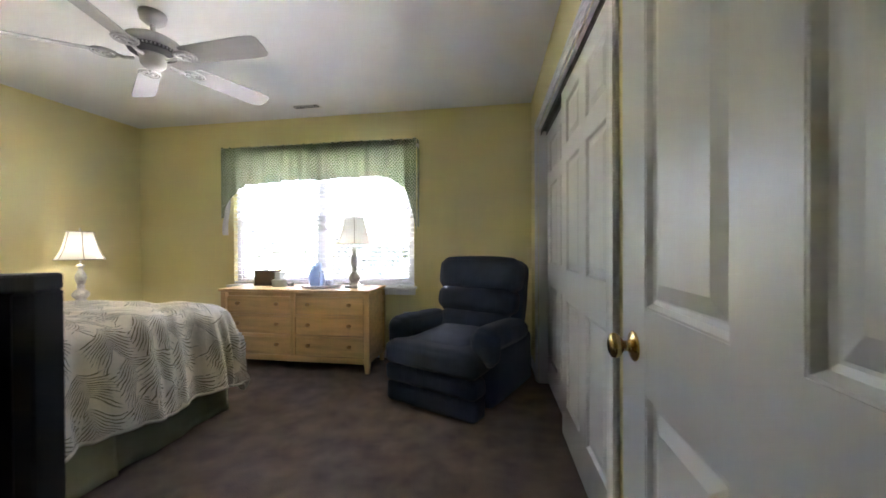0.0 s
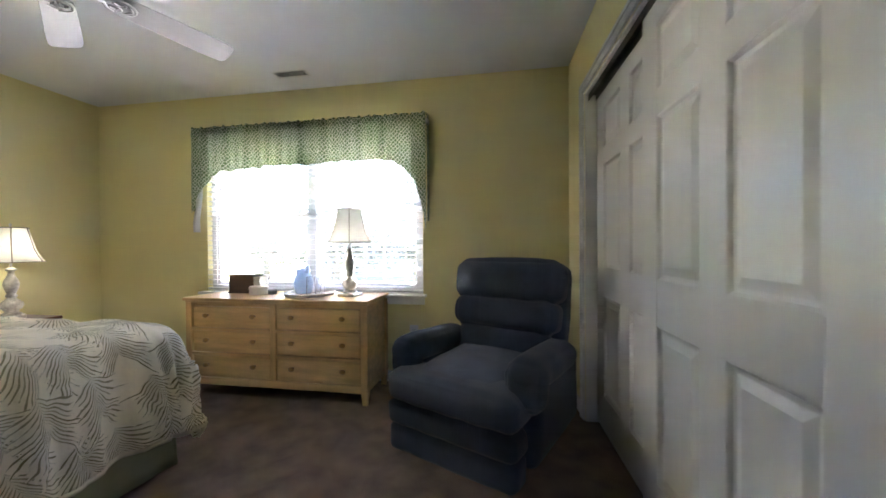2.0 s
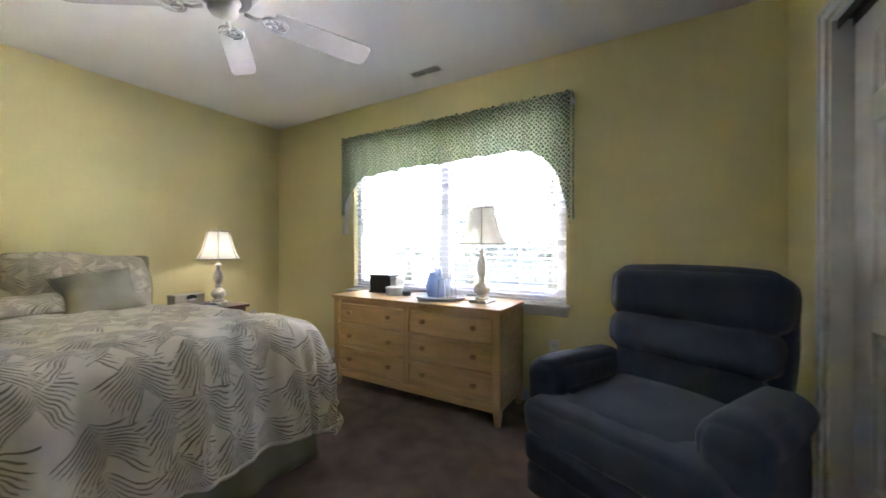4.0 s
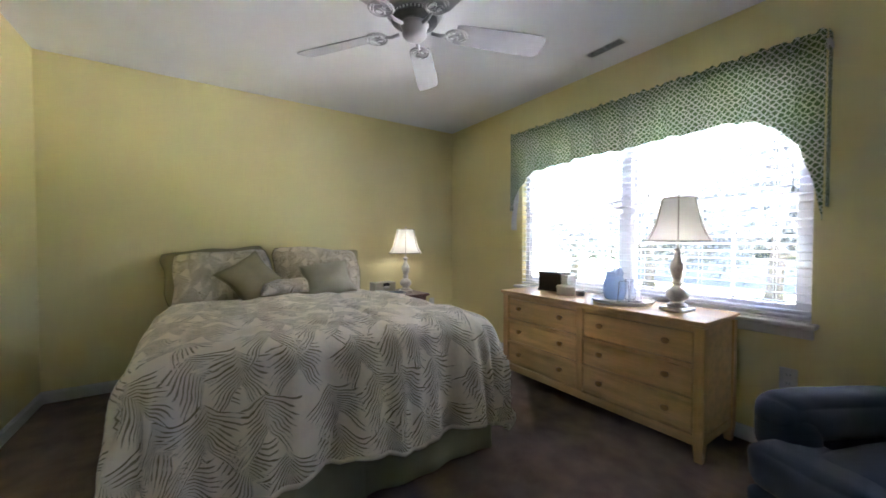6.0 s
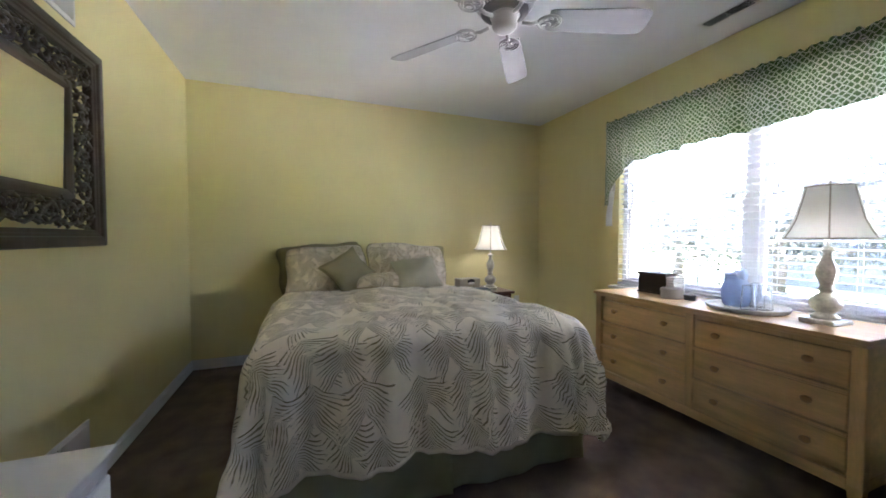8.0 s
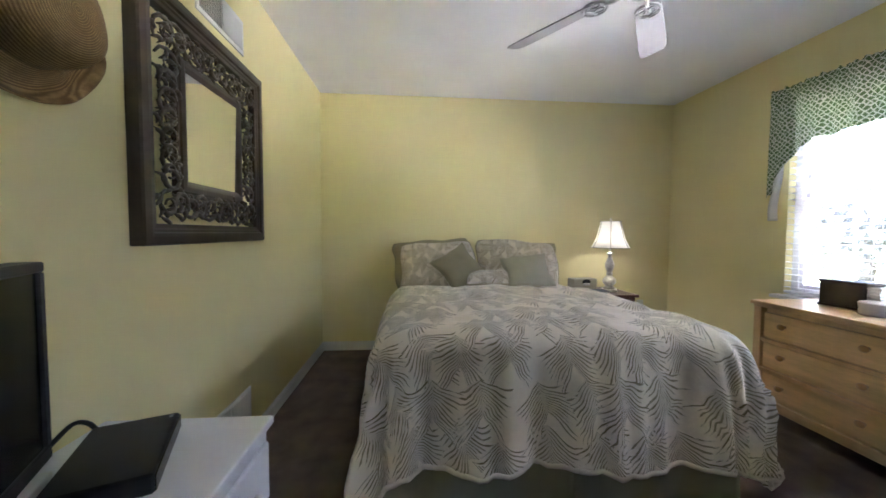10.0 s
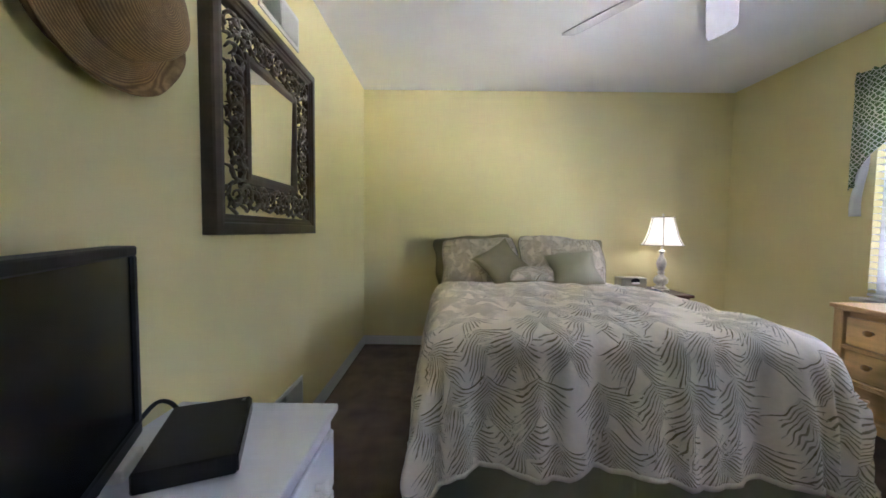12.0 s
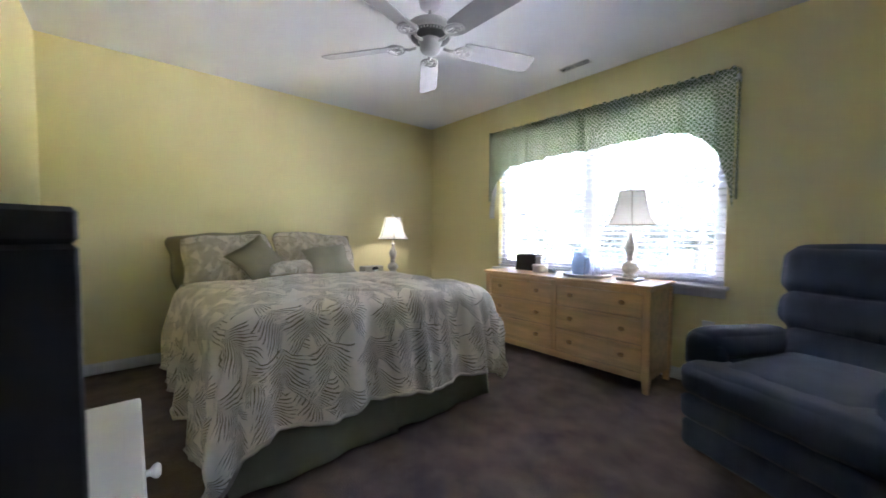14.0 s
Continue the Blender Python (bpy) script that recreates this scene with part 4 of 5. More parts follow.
part("carcass", boxes((-rw + 0.055, rw - 0.055, -rd + 0.058, rd - 0.02, 0.125, RZ - 0.037)), M_MAPLE, dresser)
for x in (-rw + 0.018, rw - 0.036):
    part("side_panel", box(x, x + 0.018, -rd + 0.072, rd - 0.062, 0.12, RZ - 0.037), M_MAPLE, dresser)
    part("side_rail", box(x - 0.003, x + 0.021, -rd + 0.071, rd - 0.061, 0.085, 0.135, bevel=0.003), M_MAPLE, dresser)
fx0, fx1 = -rw + 0.060, rw - 0.060
part("rail", box(fx0 - 0.001, fx1 + 0.001, -rd + 0.023, -rd + 0.042, 0.082, 0.135, bevel=0.003), M_MAPLE, dresser)
part("centre_stile", box(-0.022, 0.022, -rd + 0.024, -rd + 0.042, 0.136, RZ - 0.037, bevel=0.002), M_MAPLE_V, dresser)
rowz = [(0.142, 0.298), (0.325, 0.480), (0.507, 0.664)]
for z0, z1 in zip((0.301, 0.483), (0.322, 0.504)):
    for x0, x1 in ((fx0, -0.0225), (0.0225, fx1)):
        part("rail", boxes((x0, x1, -rd + 0.013, -rd + 0.0395, z0 + 0.011, z1 + 0.001), (x0, x1, -rd + 0.021, -rd + 0.0395, z0 - 0.001, z0 + 0.008), bevel=0.003), M_MAPLE, dresser)
for x0, x1 in ((fx0, -0.0225), (0.0225, fx1)):
    for z0, z1 in rowz:
        dr = part("drawer", box(x0 + 0.006, x1 - 0.006, -rd + 0.032, -rd + 0.0575, z0 + 0.003, z1 - 0.003, bevel=0.003), M_MAPLE, dresser)
        for f in (0.2, 0.8):
            part("knob", lathe([(0.009, 0), (0.008, 0.010), (0.015, 0.016), (0.018, 0.024), (0.014, 0.031), (0.0, 0.034)], 18, m=pose(x0 + (x1 - x0) * f, -rd + 0.032, (z0 + z1) / 2 + 0.012, 90, 0, 0) @ Matrix.Diagonal((1.2, 0.95, 1.05, 1))), M_KNOBWOOD, dr, "turned wooden knob", smooth=True)

kb = base("keepsake_box", pose(-2.085, 3.735, RZ + 0.001, 0, 0, 4), "dark brown box with pale papers, on the dresser", "box")
part("body", box(-0.14, 0.07, -0.065, 0.065, 0, 0.135, bevel=0.003), M_BROWNBOX, kb)
part("lid", box(-0.147, 0.073, -0.071, 0.071, 0.1355, 0.15, bevel=0.003), M_BROWNBOX, kb)
part("base_moulding", box(-0.147, 0.073, -0.071, 0.071, 0.0, 0.012, bevel=0.003), M_BROWNBOX, kb)
part("papers", boxes(*[(0.071, 0.128 - 0.004 * (k % 3), -0.062 + 0.002 * (k % 2), 0.062, 0.006 + 0.018 * k, 0.021 + 0.018 * k) for k in range(7)]), M_PAPER, kb, "stack of white paper")
rb = base("round_box", pose(-1.925, 3.625, RZ + 0.001), "round white lidded box on the dresser", "box")
part("body", lathe([(0.064, 0), (0.066, 0.004), (0.066, 0.044), (0.0, 0.044)], 40), M_CERAMIC, rb, smooth=False)
part("lid", lathe([(0.0, 0.0445), (0.069, 0.0445), (0.069, 0.060), (0.064, 0.066), (0.0, 0.067)], 40), M_CERAMIC, rb)
tin = base("small_tin", pose(-1.825, 3.655, RZ + 0.001), "small round grey tin on the dresser", "tin")
part("body", lathe([(0.031, 0), (0.032, 0.003), (0.032, 0.022), (0.0, 0.022)], 28), M_GREY, tin)
part("lid", lathe([(0.0, 0.0225), (0.034, 0.0225), (0.034, 0.032), (0.030, 0.036), (0.0, 0.036)], 28), M_GREY, tin)
tray = put("round_tray", lathe([(0.165, 0.0), (0.178, 0.003), (0.186, 0.014), (0.190, 0.024), (0.186, 0.026), (0.180, 0.018), (0.172, 0.009), (0.0, 0.008)], 64), M_CERAMIC, smooth=True)
tray.matrix_basis = pose(-1.495, 3.64, RZ + 0.001)
tagged(tray, "round cream tray with a raised rim on the dresser", "tray")
TZ = RZ + 0.0095
jug = base("water_pitcher", pose(-1.565, 3.67, TZ + 0.001, 0, 0, 150) @ Matrix.Diagonal((1.05, 1.05, 1.36, 1)), "clear blue plastic water pitcher with lid and handle on the tray", "pitcher")
part("body", lathe([(0.052, 0.0), (0.058, 0.006), (0.067, 0.04), (0.068, 0.068), (0.060, 0.094), (0.047, 0.110), (0.044, 0.118), (0.049, 0.128), (0.046, 0.128), (0.041, 0.118), (0.044, 0.109), (0.057, 0.092), (0.064, 0.068), (0.063, 0.04), (0.054, 0.01), (0.0, 0.008)], 36), M_PITCHER, jug, smooth=True)
part("lid", lathe([(0.0, 0.156), (0.010, 0.155), (0.012, 0.150), (0.007, 0.143), (0.030, 0.140), (0.050, 0.134), (0.053, 0.1285), (0.0, 0.1285)], 36), M_PITCHER, jug, smooth=True)
part("spout", lathe([(0.026, 0.0), (0.018, 0.02), (0.010, 0.034), (0.0, 0.035)], 16, m=pose(-0.046, 0, 0.128, 0, -28, 0)), M_PITCHER, jug, smooth=True)
part("handle", tube([(0.060, 0, 0.120), (0.088, 0, 0.118), (0.100, 0, 0.095), (0.098, 0, 0.060), (0.085, 0, 0.035), (0.060, 0, 0.028)], 0.007, 10), M_PITCHER, jug, smooth=True)
cup_pts = [(-1.455, 3.585), (-1.425, 3.67), (-1.50, 3.745)]
cup = None
for x, y in cup_pts:
    if cup is None:
        cup = base("plastic_cup", pose(x, y, TZ + 0.001), "clear plastic tumbler standing upside down on the tray", "cup", group="tumblers on the tray")
        part("wall", lathe([(0.036, 0.0), (0.036, 0.003), (0.029, 0.135), (0.0, 0.138), (0.0, 0.135), (0.027, 0.133), (0.034, 0.003), (0.034, 0.0)], 28), M_CUP, cup, smooth=True)
    else:
        copy_thing(cup, pose(x, y, TZ + 0.001))

# ---- recliner ----
rec = base("recliner", pose(-0.285, 2.83, 0, 0, 0, -25.5), "slate blue velour recliner with three padded back rolls", "recliner")


def up(bm_args, m, name, **k):
    part(name, rounded(*bm_args, m=m, **k), M_BLUE, rec, smooth=True)


up((0.68, 0.77, 0.34, 0.05), pose(0, 0.415, 0.19), "base", n=8, swell=0.01)
up((0.565, 0.65, 0.17, 0.075), pose(0, 0.305, 0.368, 3, 0, 0), "seat_cushion", n=18, swell=0.030, seed=1)
up((0.745, 0.24, 0.165, 0.052), pose(0, 0.052, 0.357, 2, 0, 0), "seat_front", n=20, swell=0.012, seed=3)
up((0.740, 0.16, 0.128, 0.034), pose(0, 0.020, 0.214, -1, 0, 0), "footrest_roll", n=18, swell=0.008, seed=4)
up((0.735, 0.16, 0.140, 0.034), pose(0, 0.024, 0.080, -2, 0, 0), "footrest_roll", n=18, swell=0.006, seed=6)
for s in (-1, 1):
    up((0.135, 0.72, 0.40, 0.05), pose(s * 0.335, 0.47, 0.245), "arm_side", n=10, swell=0.012, seed=5 + s)
    up((0.188, 0.60, 0.150, 0.072), pose(s * 0.362, 0.340, 0.497, -2, 0, 0), "arm_pad", n=20, swell=0.012, seed=8 + s)
    up((0.184, 0.125, 0.215, 0.060), pose(s * 0.361, 0.103, 0.452, -4, 0, 0), "arm_front", n=18, swell=0.010, seed=18 + s)
up((0.705, 0.20, 0.76, 0.07), pose(0.002, 0.745, 0.615, -13, 0, 0), "back_frame", n=12, swell=0.01, seed=2)
for zc, hh, yy, ww in ((0.475, 0.25, 0.610, 0.59), (0.668, 0.215, 0.640, 0.67), (0.870, 0.265, 0.690, 0.71)):
    up((ww, 0.20, hh, 0.070), pose(0.002, yy, zc, -13, 0, 0), "back_roll", n=20, swell=0.020, seed=zc * 30)

# ---- ceiling fan ----
FX, FY = -1.765, 2.225
FD = 0.022
fan = base("ceiling_fan", pose(FX, FY, H, 0, 0, -1.5), "white five-blade ceiling fan with cast blade irons", "ceiling fan")
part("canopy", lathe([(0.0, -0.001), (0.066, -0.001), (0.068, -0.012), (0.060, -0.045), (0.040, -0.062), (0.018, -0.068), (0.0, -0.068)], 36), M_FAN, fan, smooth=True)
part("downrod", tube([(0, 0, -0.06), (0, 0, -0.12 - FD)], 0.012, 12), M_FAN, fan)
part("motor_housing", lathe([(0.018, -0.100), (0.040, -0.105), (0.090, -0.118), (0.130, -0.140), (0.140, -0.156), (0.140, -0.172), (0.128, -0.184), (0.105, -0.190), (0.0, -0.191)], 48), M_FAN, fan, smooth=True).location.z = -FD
# Solid ring behind the fins; its grey is the shade of the vent slots.
part("vent_ring", lathe([(0.118, -0.1875), (0.112, -0.206), (0.082, -0.222), (0.0, -0.223)], 48), M_VENT_SHADE, fan, "grey ring standing for the shade between the fins").location.z = -FD
for k in range(40):
    a = 2 * math.pi * k / 40
    part("vent_fin", boxes((-0.0035, 0.0035, -0.0042, 0.0042, -0.5, 0.5)), M_FAN, fan).matrix_basis = Matrix.Translation((0.100 * math.cos(a), 0.100 * math.sin(a), -0.205 - FD)) @ pose(0, 0, 0, 0, 0, math.degrees(a)) @ pose(0, 0, 0, 0, 58, 0) @ Matrix.Diagonal((1, 1, 0.046, 1))
part("switch_housing", lathe([(0.080, -0.219), (0.066, -0.224), (0.062, -0.236), (0.060, -0.270), (0.050, -0.284), (0.028, -0.292), (0.0, -0.294)], 36), M_FAN, fan, smooth=True).location.z = -FD


def blade_mesh():
    bm = bmesh.new()
    out = [(0.21, -0.052), (0.23, -0.058), (0.60, -0.070), (0.675, -0.066), (0.695, -0.052), (0.700, 0.0), (0.695, 0.052), (0.675, 0.066), (0.60, 0.070), (0.23, 0.058), (0.21, 0.052)]
    top = [bm.verts.new((x, y, 0.003)) for x, y in out]
    bot = [bm.verts.new((x, y, -0.003)) for x, y in out]
    bm.faces.new(top)
    bm.faces.new(bot[::-1])
    for i in range(len(out)):
        j = (i + 1) % len(out)
        bm.faces.new((bot[i], bot[j], top[j], top[i]))
    return bm


def iron_mesh():
    bm = bmesh.new()
    add_tube(bm, [(0.085, 0, -0.012), (0.13, 0, -0.018), (0.165, 0, -0.010)], 0.009, 8)
    loop = lambda cx0, cy0, rx, ry, n=14: [(cx0 + rx * math.cos(2 * math.pi * i / n), cy0 + ry * math.sin(2 * math.pi * i / n), -0.009) for i in range(n + 1)]
    add_tube(bm, loop(0.215, 0, 0.055, 0.052), 0.0065, 8)
    add_tube(bm, loop(0.205, 0.022, 0.022, 0.016), 0.005, 6)
    add_tube(bm, loop(0.205, -0.022, 0.022, 0.016), 0.005, 6)
    add_tube(bm, [(0.225, -0.05, -0.008), (0.262, 0, -0.008), (0.225, 0.05, -0.008)], 0.006, 6)
    return bm


blade_me = iron_me = None
for k in range(5):
    m = pose(0, 0, -0.236 - FD, 0, 0, 72 * k)
    if blade_me is None:
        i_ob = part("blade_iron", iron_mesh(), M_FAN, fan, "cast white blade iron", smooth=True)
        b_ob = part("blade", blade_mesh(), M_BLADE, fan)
        blade_me, iron_me = b_ob.data, i_ob.data
    else:
        i_ob, b_ob = new("blade_iron", iron_me), new("blade", blade_me)
        i_ob.parent = b_ob.parent = fan
        i_ob["label"] = "cast white blade iron"
    i_ob.matrix_basis = m
    b_ob.matrix_basis = m @ pose(0, 0, 0, -17, 0, 0)

# ---- vents ----
def register(name, m, w, h, nslat, label, tilt=45):
    """A louvred grille in its own plane: x across, z up, front towards -y."""
    ob = base(name, m, label, "vent", kind="structure")
    f = 0.022
    part("frame", boxes((-w / 2, w / 2, -0.008, 0, h / 2 - f, h / 2), (-w / 2, w / 2, -0.008, 0, -h / 2, -h / 2 + f), (-w / 2, -w / 2 + f, -0.008, 0, -h / 2 + f, h / 2 - f), (w / 2 - f, w / 2, -0.008, 0, -h / 2 + f, h / 2 - f), (-0.004, 0.004, -0.006, 0, -h / 2 + f, h / 2 - f), bevel=0.0015), M_TRIM, ob)
    # opaque dark sheet in place of the unlit duct behind the slats
    part("backing", boxes((-w / 2 + f, w / 2 - f, -0.0015, -0.0005, -h / 2 + f, h / 2 - f)), M_SLOT_SHADE, ob, "dark sheet standing for the shaded duct")
    me = None
    for side in (-1, 1):
        for k in range(nslat):
            x = side * (0.008 + (w / 2 - f - 0.010) * (k + 0.5) / nslat)
            if me is None:
                s = part("slat", boxes((-0.0006, 0.0006, -0.0065, 0.0065, -h / 2 + f, h / 2 - f)), M_TRIM, ob)
                me = s.data
            else:
                s = new("slat", me)
                s.parent = ob
            s.matrix_basis = pose(x, -0.0085, 0, 0, 0, side * tilt)
    return ob


register("ceiling_vent", pose(-1.632, 3.635, H - 0.0005, -90, 0, 0), 0.29, 0.115, 10, "white two-way ceiling register, white louvres over a dark sheet", 45)
register("wall_vent_upper", pose(-2.05, YB + 0.0005, 2.115, 0, 0, 180), 0.40, 0.17, 13, "white two-way air grille high on the wall above the mirror", 45)
register("wall_vent_lower", pose(-2.06, YB + 0.0005, 0.235, 0, 0, 180), 0.40, 0.17, 13, "white two-way air grille low on the wall by the baseboard", 45)

# ---- mirror ----
MX0, MX1, MZ0, MZ1 = -2.368, -1.480, 1.093, 1.955
mir = base("wall_mirror", pose((MX0 + MX1) / 2, YB, (MZ0 + MZ1) / 2), "square wall mirror in a wide dark frame with carved bronze foliage", "mirror")
mw, mh = (MX1 - MX0) / 2, (MZ1 - MZ0) / 2
iw, ih = 0.188, 0.198


def mitred(w0, h0, width, profile):
    """A mitred rectangular frame; profile: (share of the width inwards, depth) from the wall outside to the wall inside."""
    bm = bmesh.new()
    rings = []
    for f, y in profile:
        w, h = w0 - width * f, h0 - width * f
        rings.append([bm.verts.new(p) for p in ((-w, y, -h), (w, y, -h), (w, y, h), (-w, y, h))])
    for a, b in zip(rings, rings[1:] + rings[:1]):
        for i in range(4):
            bm.faces.new((a[i], b[i], b[(i + 1) % 4], a[(i + 1) % 4]))
    bmesh.ops.recalc_face_normals(bm, faces=list(bm.faces))
    return bm


part("outer_frame", mitred(mw, mh, 0.072, [(0, 0.001), (0, 0.040), (0.06, 0.047), (0.40, 0.050), (0.55, 0.049), (0.62, 0.041), (0.72, 0.040), (0.80, 0.036), (0.97, 0.034), (1, 0.030), (1, 0.002)]), M_FRAME, mir)
part("inner_frame", mitred(iw + 0.058, ih + 0.058, 0.058, [(0, 0.004), (0, 0.024), (0.08, 0.028), (0.22, 0.029), (0.30, 0.034), (0.62, 0.036), (0.80, 0.033), (1, 0.026), (1, 0.006)]), M_FRAME, mir)
part("glass", box(-iw - 0.01, iw + 0.01, 0.016, 0.0245, -ih - 0.01, ih + 0.01), M_MIRROR, mir, "silvered mirror glass").matrix_basis = pose(0, 0, 0, -1.0, 0, 0)
rng = random.Random(5)


def scroll(cx0, cz0, r, a0, turns, flip):
    pts, rad = [], []
    for k in range(15):
        f = k / 14
        a = a0 + flip * turns * 2 * math.pi * f
        rr = r * (1 - 0.82 * f)
        pts.append((cx0 + rr * math.cos(a), 0.026 + 0.010 * math.sin(f * 3), cz0 + rr * math.sin(a)))
        rad.append(0.0042 + 0.0045 * math.sin(math.pi * min(1, f * 1.4)))
    return pts, rad


step = 0.066
spots = []
n_side = int(2 * (mw - 0.11) / step)
for i in range(n_side + 1):
    f = -1 + 2 * i / n_side
    for sgn in (-1, 1):
        spots.append((f * (mw - 0.135), sgn * (mh - 0.140)))
        if abs(f * (mh - 0.12)) < mh - 0.19:
            spots.append((sgn * (mw - 0.150), f * (mh - 0.12)))
leaf_me = None
for i, (x, z) in enumerate(spots):
    bm = bmesh.new()
    flip = 1 if i % 2 else -1
    add_tube(bm, *scroll(x, z, 0.050 + 0.012 * rng.random(), rng.random() * 6.28, 1.35, flip), 7)
    part("carved_scroll", bm, M_CARVE, mir, smooth=True)
    for k in range(8):
        a, rr = rng.random() * 6.28, 0.018 + 0.044 * rng.random()
        place = Matrix.Translation((x + rr * math.cos(a), 0.0, z + rr * math.sin(a))) @ pose(0, 0, 0, 0, -math.degrees(a + flip * 0.9), 0)
        if leaf_me is None:
            lf = part("carved_leaf", tube([(-0.024, 0.018, 0), (-0.010, 0.031, 0.003), (0.008, 0.034, 0.0), (0.027, 0.020, -0.006)], [0.002, 0.0075, 0.007, 0.0015], 7), M_CARVE, mir, smooth=True)
            leaf_me = lf.data
        else:
            lf = new("carved_leaf", leaf_me)
            lf.parent = mir
        lf.matrix_basis = place

# ---- straw hat ----
nt, b, mix = base_mix(M_STRAW)
rings = nt.nodes.new("ShaderNodeTexWave")
rings.wave_type, rings.rings_direction = "RINGS", "SPHERICAL"
rings.inputs["Scale"].default_value, rings.inputs["Distortion"].default_value = 62, 0.8
tco = nt.nodes.new("ShaderNodeTexCoord")
from_top = nt.nodes.new("ShaderNodeMapping")
from_top.inputs["Location"].default_value = (0, 0, -0.156)
nt.links.new(tco.outputs["Object"], from_top.inputs["Vector"])
nt.links.new(from_top.outputs[0], rings.inputs["Vector"])
weave = nt.nodes.new("ShaderNodeMix")
weave.data_type = "RGBA"
nt.links.new(rings.outputs["Fac"], weave.inputs["Factor"])
weave.inputs["A"].default_value = (0.185, 0.105, 0.040, 1)
nt.links.new(mix.outputs["Result"], weave.inputs["B"])
nt.links.new(weave.outputs["Result"], b.inputs["Base Color"])

hat = base("straw_hat", pose(-1.145, YB + 0.010, 1.608, -90, 0, 0), "brown woven straw sun hat hanging on the wall", "hat")
brim = bmesh.new()
add_lathe(brim, [(0.118, 0.044), (0.136, 0.024), (0.158, 0.012), (0.176, 0.010), (0.192, 0.020), (0.199, 0.036), (0.196, 0.040), (0.186, 0.027), (0.172, 0.017), (0.157, 0.019), (0.138, 0.030), (0.120, 0.049)], 72, lobes=2, depth=0.05)
for v in brim.verts:
    v.co.z += 0.010 * noise.noise(v.co * 14)
part("brim", brim, M_STRAW, hat, smooth=True)
crown = lathe([(0.120, 0.040), (0.120, 0.065), (0.117, 0.090), (0.111, 0.112), (0.101, 0.130), (0.084, 0.142), (0.060, 0.149), (0.030, 0.152), (0.0, 0.153)], 64)
for v in crown.verts:
    v.co.x += 0.010 * noise.noise(v.co * 9)
    v.co.y += 0.010 * noise.noise(v.co * 9 + Vector((4, 0, 0)))
part("crown", crown, M_STRAW, hat, smooth=True)

# ---- chest, television, set-top box ----
KX0, KX1, KY0, KY1, KZ = -1.341, -0.481, 0.425, 0.875, 0.618
ch = base("chest_of_drawers", pose((KX0 + KX1) / 2, (KY0 + KY1) / 2, 0), "low white painted chest of drawers with white knobs", "chest")
kw, kd = (KX1 - KX0) / 2, (KY1 - KY0) / 2
part("top", box(-kw, kw, -kd, kd, KZ - 0.022, KZ, bevel=0.005, seg=2), M_CHEST, ch)
part("body", box(-kw + 0.012, kw - 0.012, -kd + 0.004, kd - 0.018, 0.04, KZ - 0.0225, bevel=0.002), M_CHEST, ch)
part("plinth", box(-kw + 0.02, kw - 0.02, -kd + 0.01, kd - 0.035, 0.0, 0.0395), M_CHEST, ch)
for z0, z1 in ((0.06, 0.215), (0.23, 0.385), (0.40, 0.56)):
    dr = part("drawer", box(-kw + 0.03, kw - 0.03, kd - 0.0175, kd - 0.004, z0, z1, bevel=0.004), M_CHEST, ch)
    for s in (-1, 1):
        part("knob", lathe([(0.009, 0), (0.008, 0.014), (0.016, 0.022), (0.018, 0.030), (0.012, 0.036), (0.0, 0.037)], 18, m=pose(s * (kw - 0.17), kd - 0.004, (z0 + z1) / 2 + 0.01, -90, 0, 0)), M_CHEST, dr, "round white knob", smooth=True)

TVA = 24.3
tvm = pose(-0.732, 0.661, KZ + 0.001, 0, 0, TVA)
tv = base("television", tvm, "black flat screen television switched off on the white chest", "television")
part("screen_frame", boxes((-0.40, 0.40, -0.032, 0.018, 0.436, 0.457), (-0.40, 0.40, -0.032, 0.018, 0.045, 0.075), (-0.40, -0.378, -0.032, 0.018, 0.075, 0.436), (0.378, 0.40, -0.032, 0.018, 0.075, 0.436), bevel=0.003), M_BLACK, tv)
part("screen", box(-0.379, 0.379, -0.020, 0.012, 0.074, 0.437), M_SCREEN, tv, "dark glossy screen")
part("back_shell", rounded(0.62, 0.05, 0.28, 0.02, m=pose(0, -0.052, 0.24), n=5), M_BLACK, tv, smooth=True)
part("neck", box(-0.04, 0.04, -0.03, 0.008, 0.012, 0.05, bevel=0.003), M_BLACK, tv)
part("stand", rounded(0.30, 0.17, 0.014, 0.006, m=pose(0, -0.005, 0.0075), n=4), M_BLACK, tv, smooth=True)
stb = base("set_top_box", pose(-1.122, 0.632, KZ + 0.001, 0, 0, 22.9), "flat black set-top box on the white chest", "set-top box")
part("case", box(-0.1375, 0.1375, -0.0875, 0.085, 0.004, 0.046, bevel=0.004), M_BLACK, stb)
part("front_panel", box(-0.134, 0.134, 0.0855, 0.088, 0.008, 0.041, bevel=0.001), M_SCREEN, stb, "glossy front")
part("badge", box(-0.128, -0.112, 0.066, 0.074, 0.0462, 0.0468), M_GREY, stb, "small pale badge")
for x in (-0.12, 0.12):
    for y in (-0.07, 0.065):
        part("foot", lathe([(0.008, 0), (0.008, 0.0035), (0.0, 0.004)], 10, m=pose(x, y, 0)), M_BLACK, stb)
adapter = base("power_adapter", pose(-1.035, 0.515, KZ + 0.001, 0, 0, 20), "small white power adapter lying behind the set-top box", "power adapter")
part("case", box(-0.045, 0.045, -0.03, 0.03, 0, 0.026, bevel=0.004, seg=2), M_PLATE, adapter)
